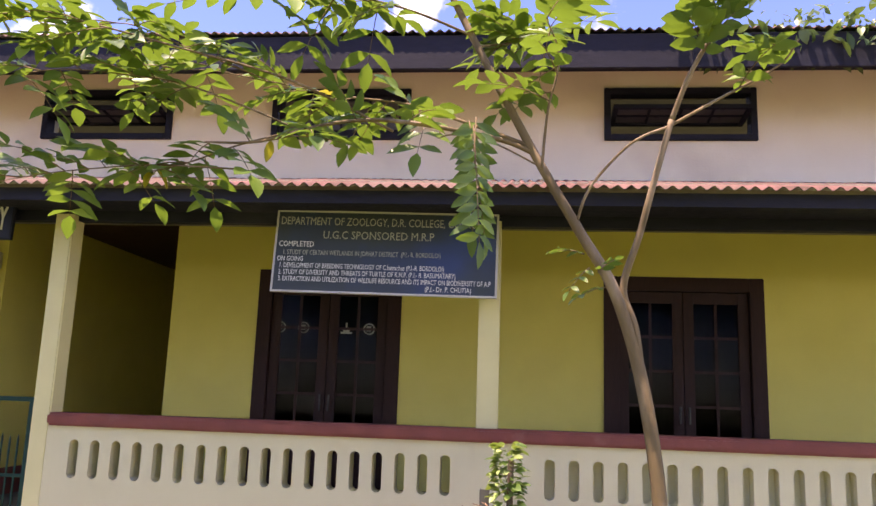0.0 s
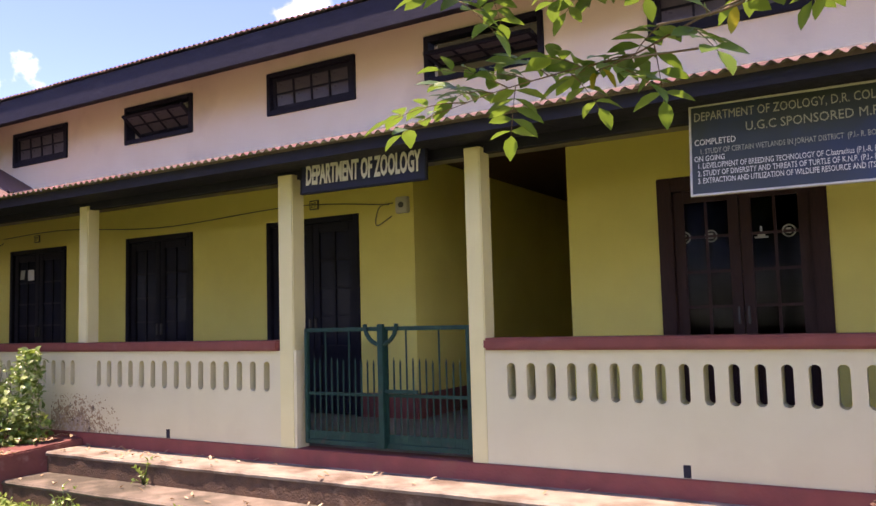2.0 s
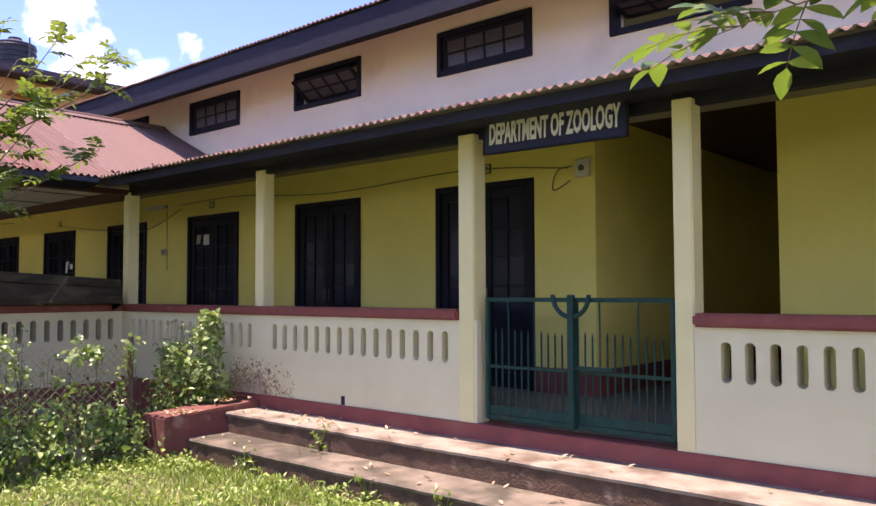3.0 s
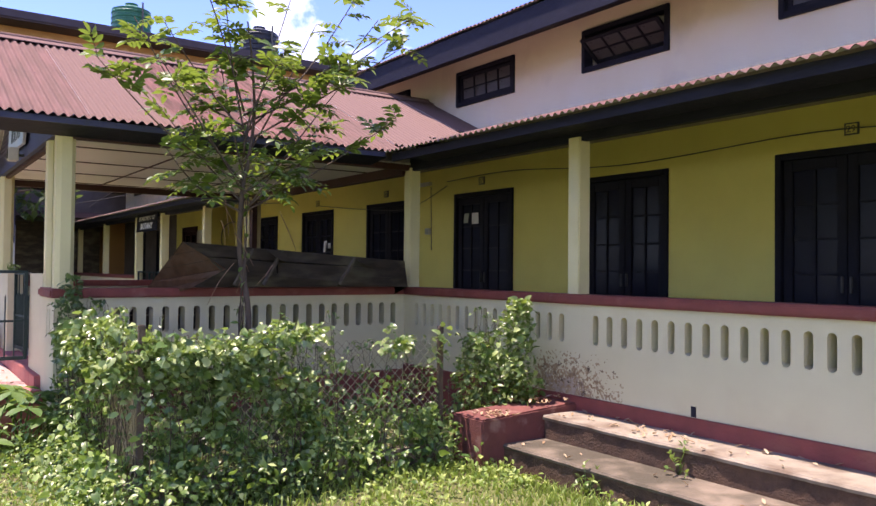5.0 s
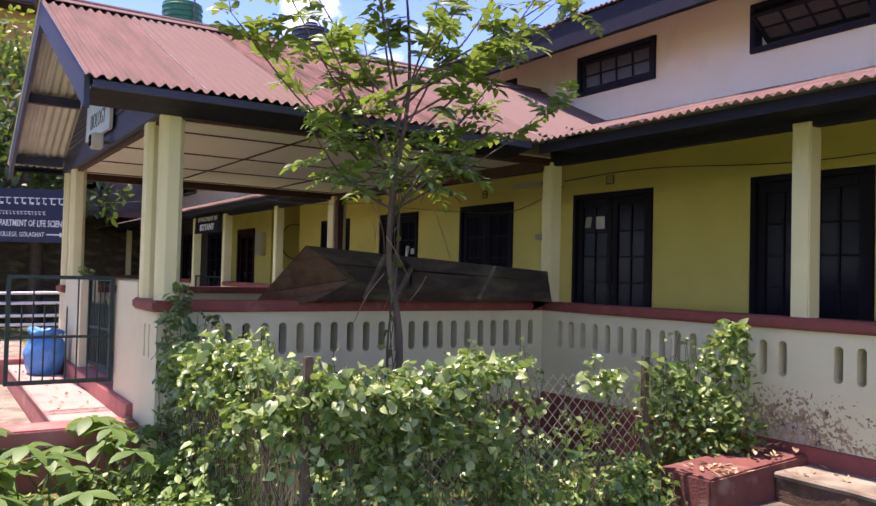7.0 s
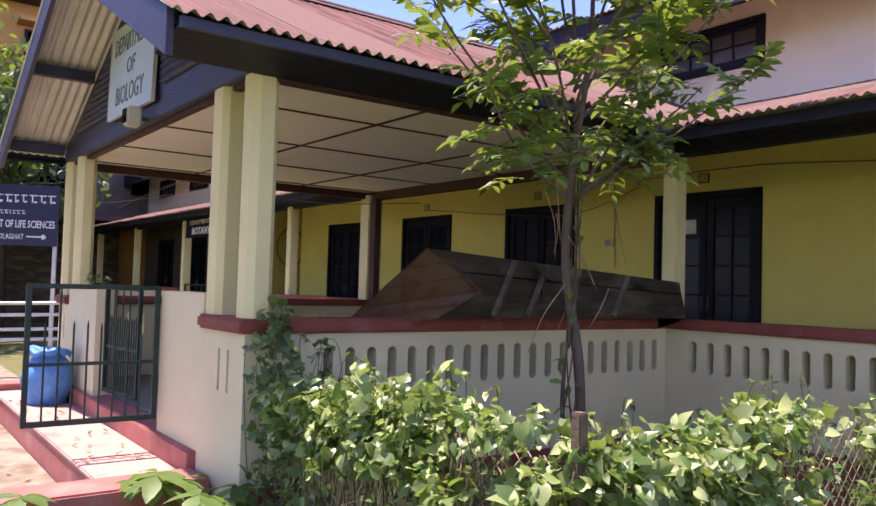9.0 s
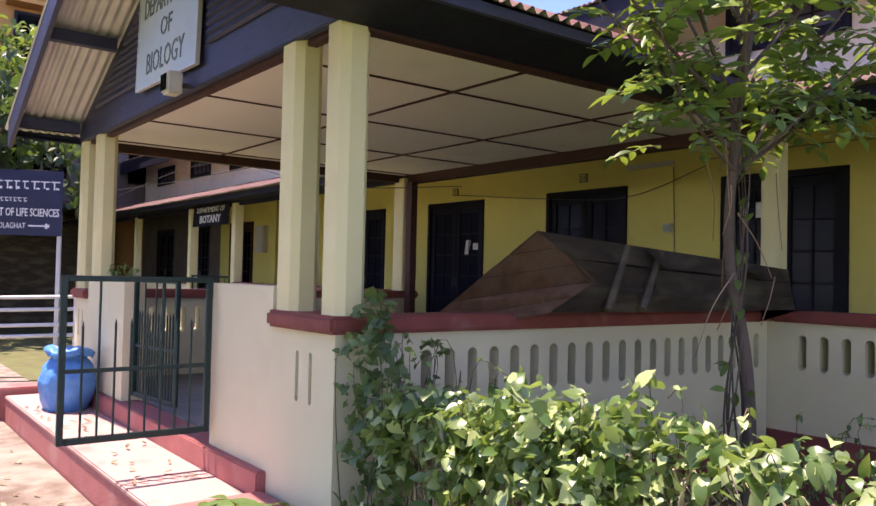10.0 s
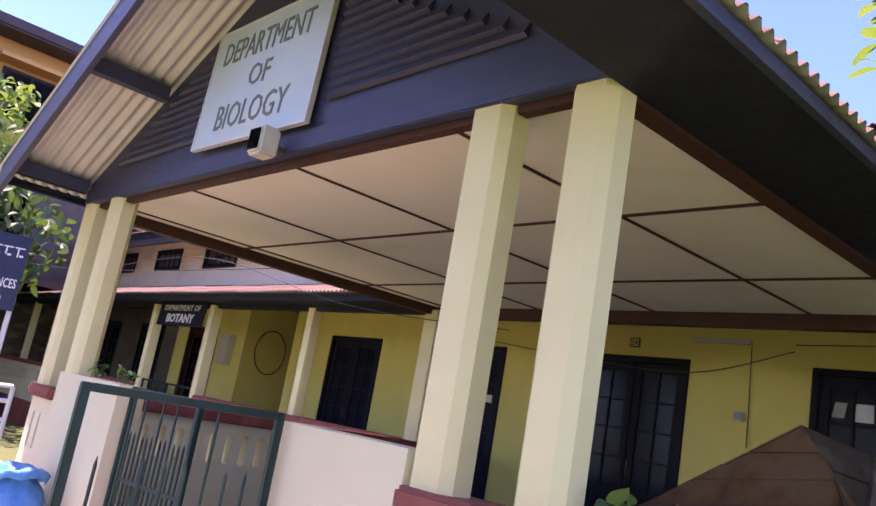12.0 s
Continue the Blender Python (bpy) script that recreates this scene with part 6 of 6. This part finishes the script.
for y, r, h, mat, words in ((1.95, 0.62, 1.1, TANKGREEN, "green ribbed plastic water tank on the far roof"), (6.5, 0.68, 1.15, TANKBLACK, "black ribbed plastic water tank on the far roof")):
    tank = thing("water_tank", (-27.3, y, 9.2), words, "water tank", "roof tanks")
    bm = bmesh.new()
    profile = [(0.0, 0.0), (r, 0.0)]
    for k in range(5):
        z = h * (0.06 + 0.16 * k)
        profile += [(r, z), (r * 1.035, z + h * 0.02), (r * 1.035, z + h * 0.06), (r, z + h * 0.08)]
    profile += [(r, h * 0.85), (r * 0.35, h), (0.0, h)]
    line = [bm.verts.new((x, 0, z)) for x, z in profile]
    edges = [bm.edges.new((line[i], line[i + 1])) for i in range(len(line) - 1)]
    bmesh.ops.spin(bm, geom=line + edges, axis=(0, 0, 1), cent=(0, 0, 0), angle=2 * math.pi, steps=28)
    bmesh.ops.remove_doubles(bm, verts=bm.verts[:], dist=0.001)
    part("body", bm, mat, tank)
    part("lid", cylinder(bmesh.new(), (0, 0, h), (0, 0, h + 0.08), r * 0.33, n=20), mat, tank)
    part("pipe", cylinder(bmesh.new(), (r + 0.05, 0.2, 0), (r + 0.05, 0.2, h), 0.03), WIRE, tank)


def far_tree(at, height, radius, n, label="dark dense broadleaf tree beyond the path", leaf=1.0, mat=FARLEAF):
    t = plant("far_tree", at, label, "tree", "far trees")
    wv, wf, lv, lf = [], [], [], []
    tube(wv, wf, smooth_line([Vector((0, 0, -0.05)), Vector((0.1, 0, height * 0.35)), Vector((0, 0.1, height * 0.75))], 6), 0.22, 0.06, 8)
    clumps = []
    for k in range(18):
        d = Vector((rnd(-1, 1), rnd(-1, 1), rnd(-0.6, 1))).normalized()
        c = Vector((0, 0, height * 0.68)) + Vector((d.x * radius, d.y * radius, d.z * height * 0.3)) * rnd(0.45, 0.95)
        clumps.append((c, rnd(0.35, 0.6) * radius))
        tube(wv, wf, smooth_line([Vector((0, 0, height * rnd(0.3, 0.6))), c * 0.6 + Vector((0, 0, height * 0.2)), c], 4), 0.07, 0.02, 5)
    for k in range(n):
        c, r = random.choice(clumps)
        d = rvec().normalized() * r * rnd(0.4, 1.05)
        blade(lv, lf, c + Vector((d.x, d.y, d.z * 0.75)), rvec() + Vector((0, 0, -0.4)), Vector((0, 0, 1)) + rvec(0.7), leaf * rnd(0.18, 0.34), leaf * rnd(0.10, 0.18))
    wood("trunk", t, wv, wf, DARKBARK)
    leaves("crown", t, lv, lf, mat)


for at, h, r in (((-22.5, -3.6, 0), 6.2, 2.4), ((-20.5, -6.8, 0), 7.0, 2.8), ((-23.5, -9.5, 0), 8.0, 3.2)):
    far_tree(at, h, r, 2600)
for at, h, r in (((-9, -19, 0), 8, 4.2), ((-1, -21, 0), 9, 4.8), ((6, -20, 0), 8, 4.2), ((13, -17, 0), 9, 4.4), ((-17, -18, 0), 8, 4.2)):
    far_tree(at, h, r, 2600, "broadleaf tree across the lawn, mirrored in panes", 2.0)
for at, h, r in (((-25.0, -2.3, 0), 8.6, 1.5),):
    far_tree(at, h, r, 1700, "light green tree beside the far block", 0.8, LEAFFINE)
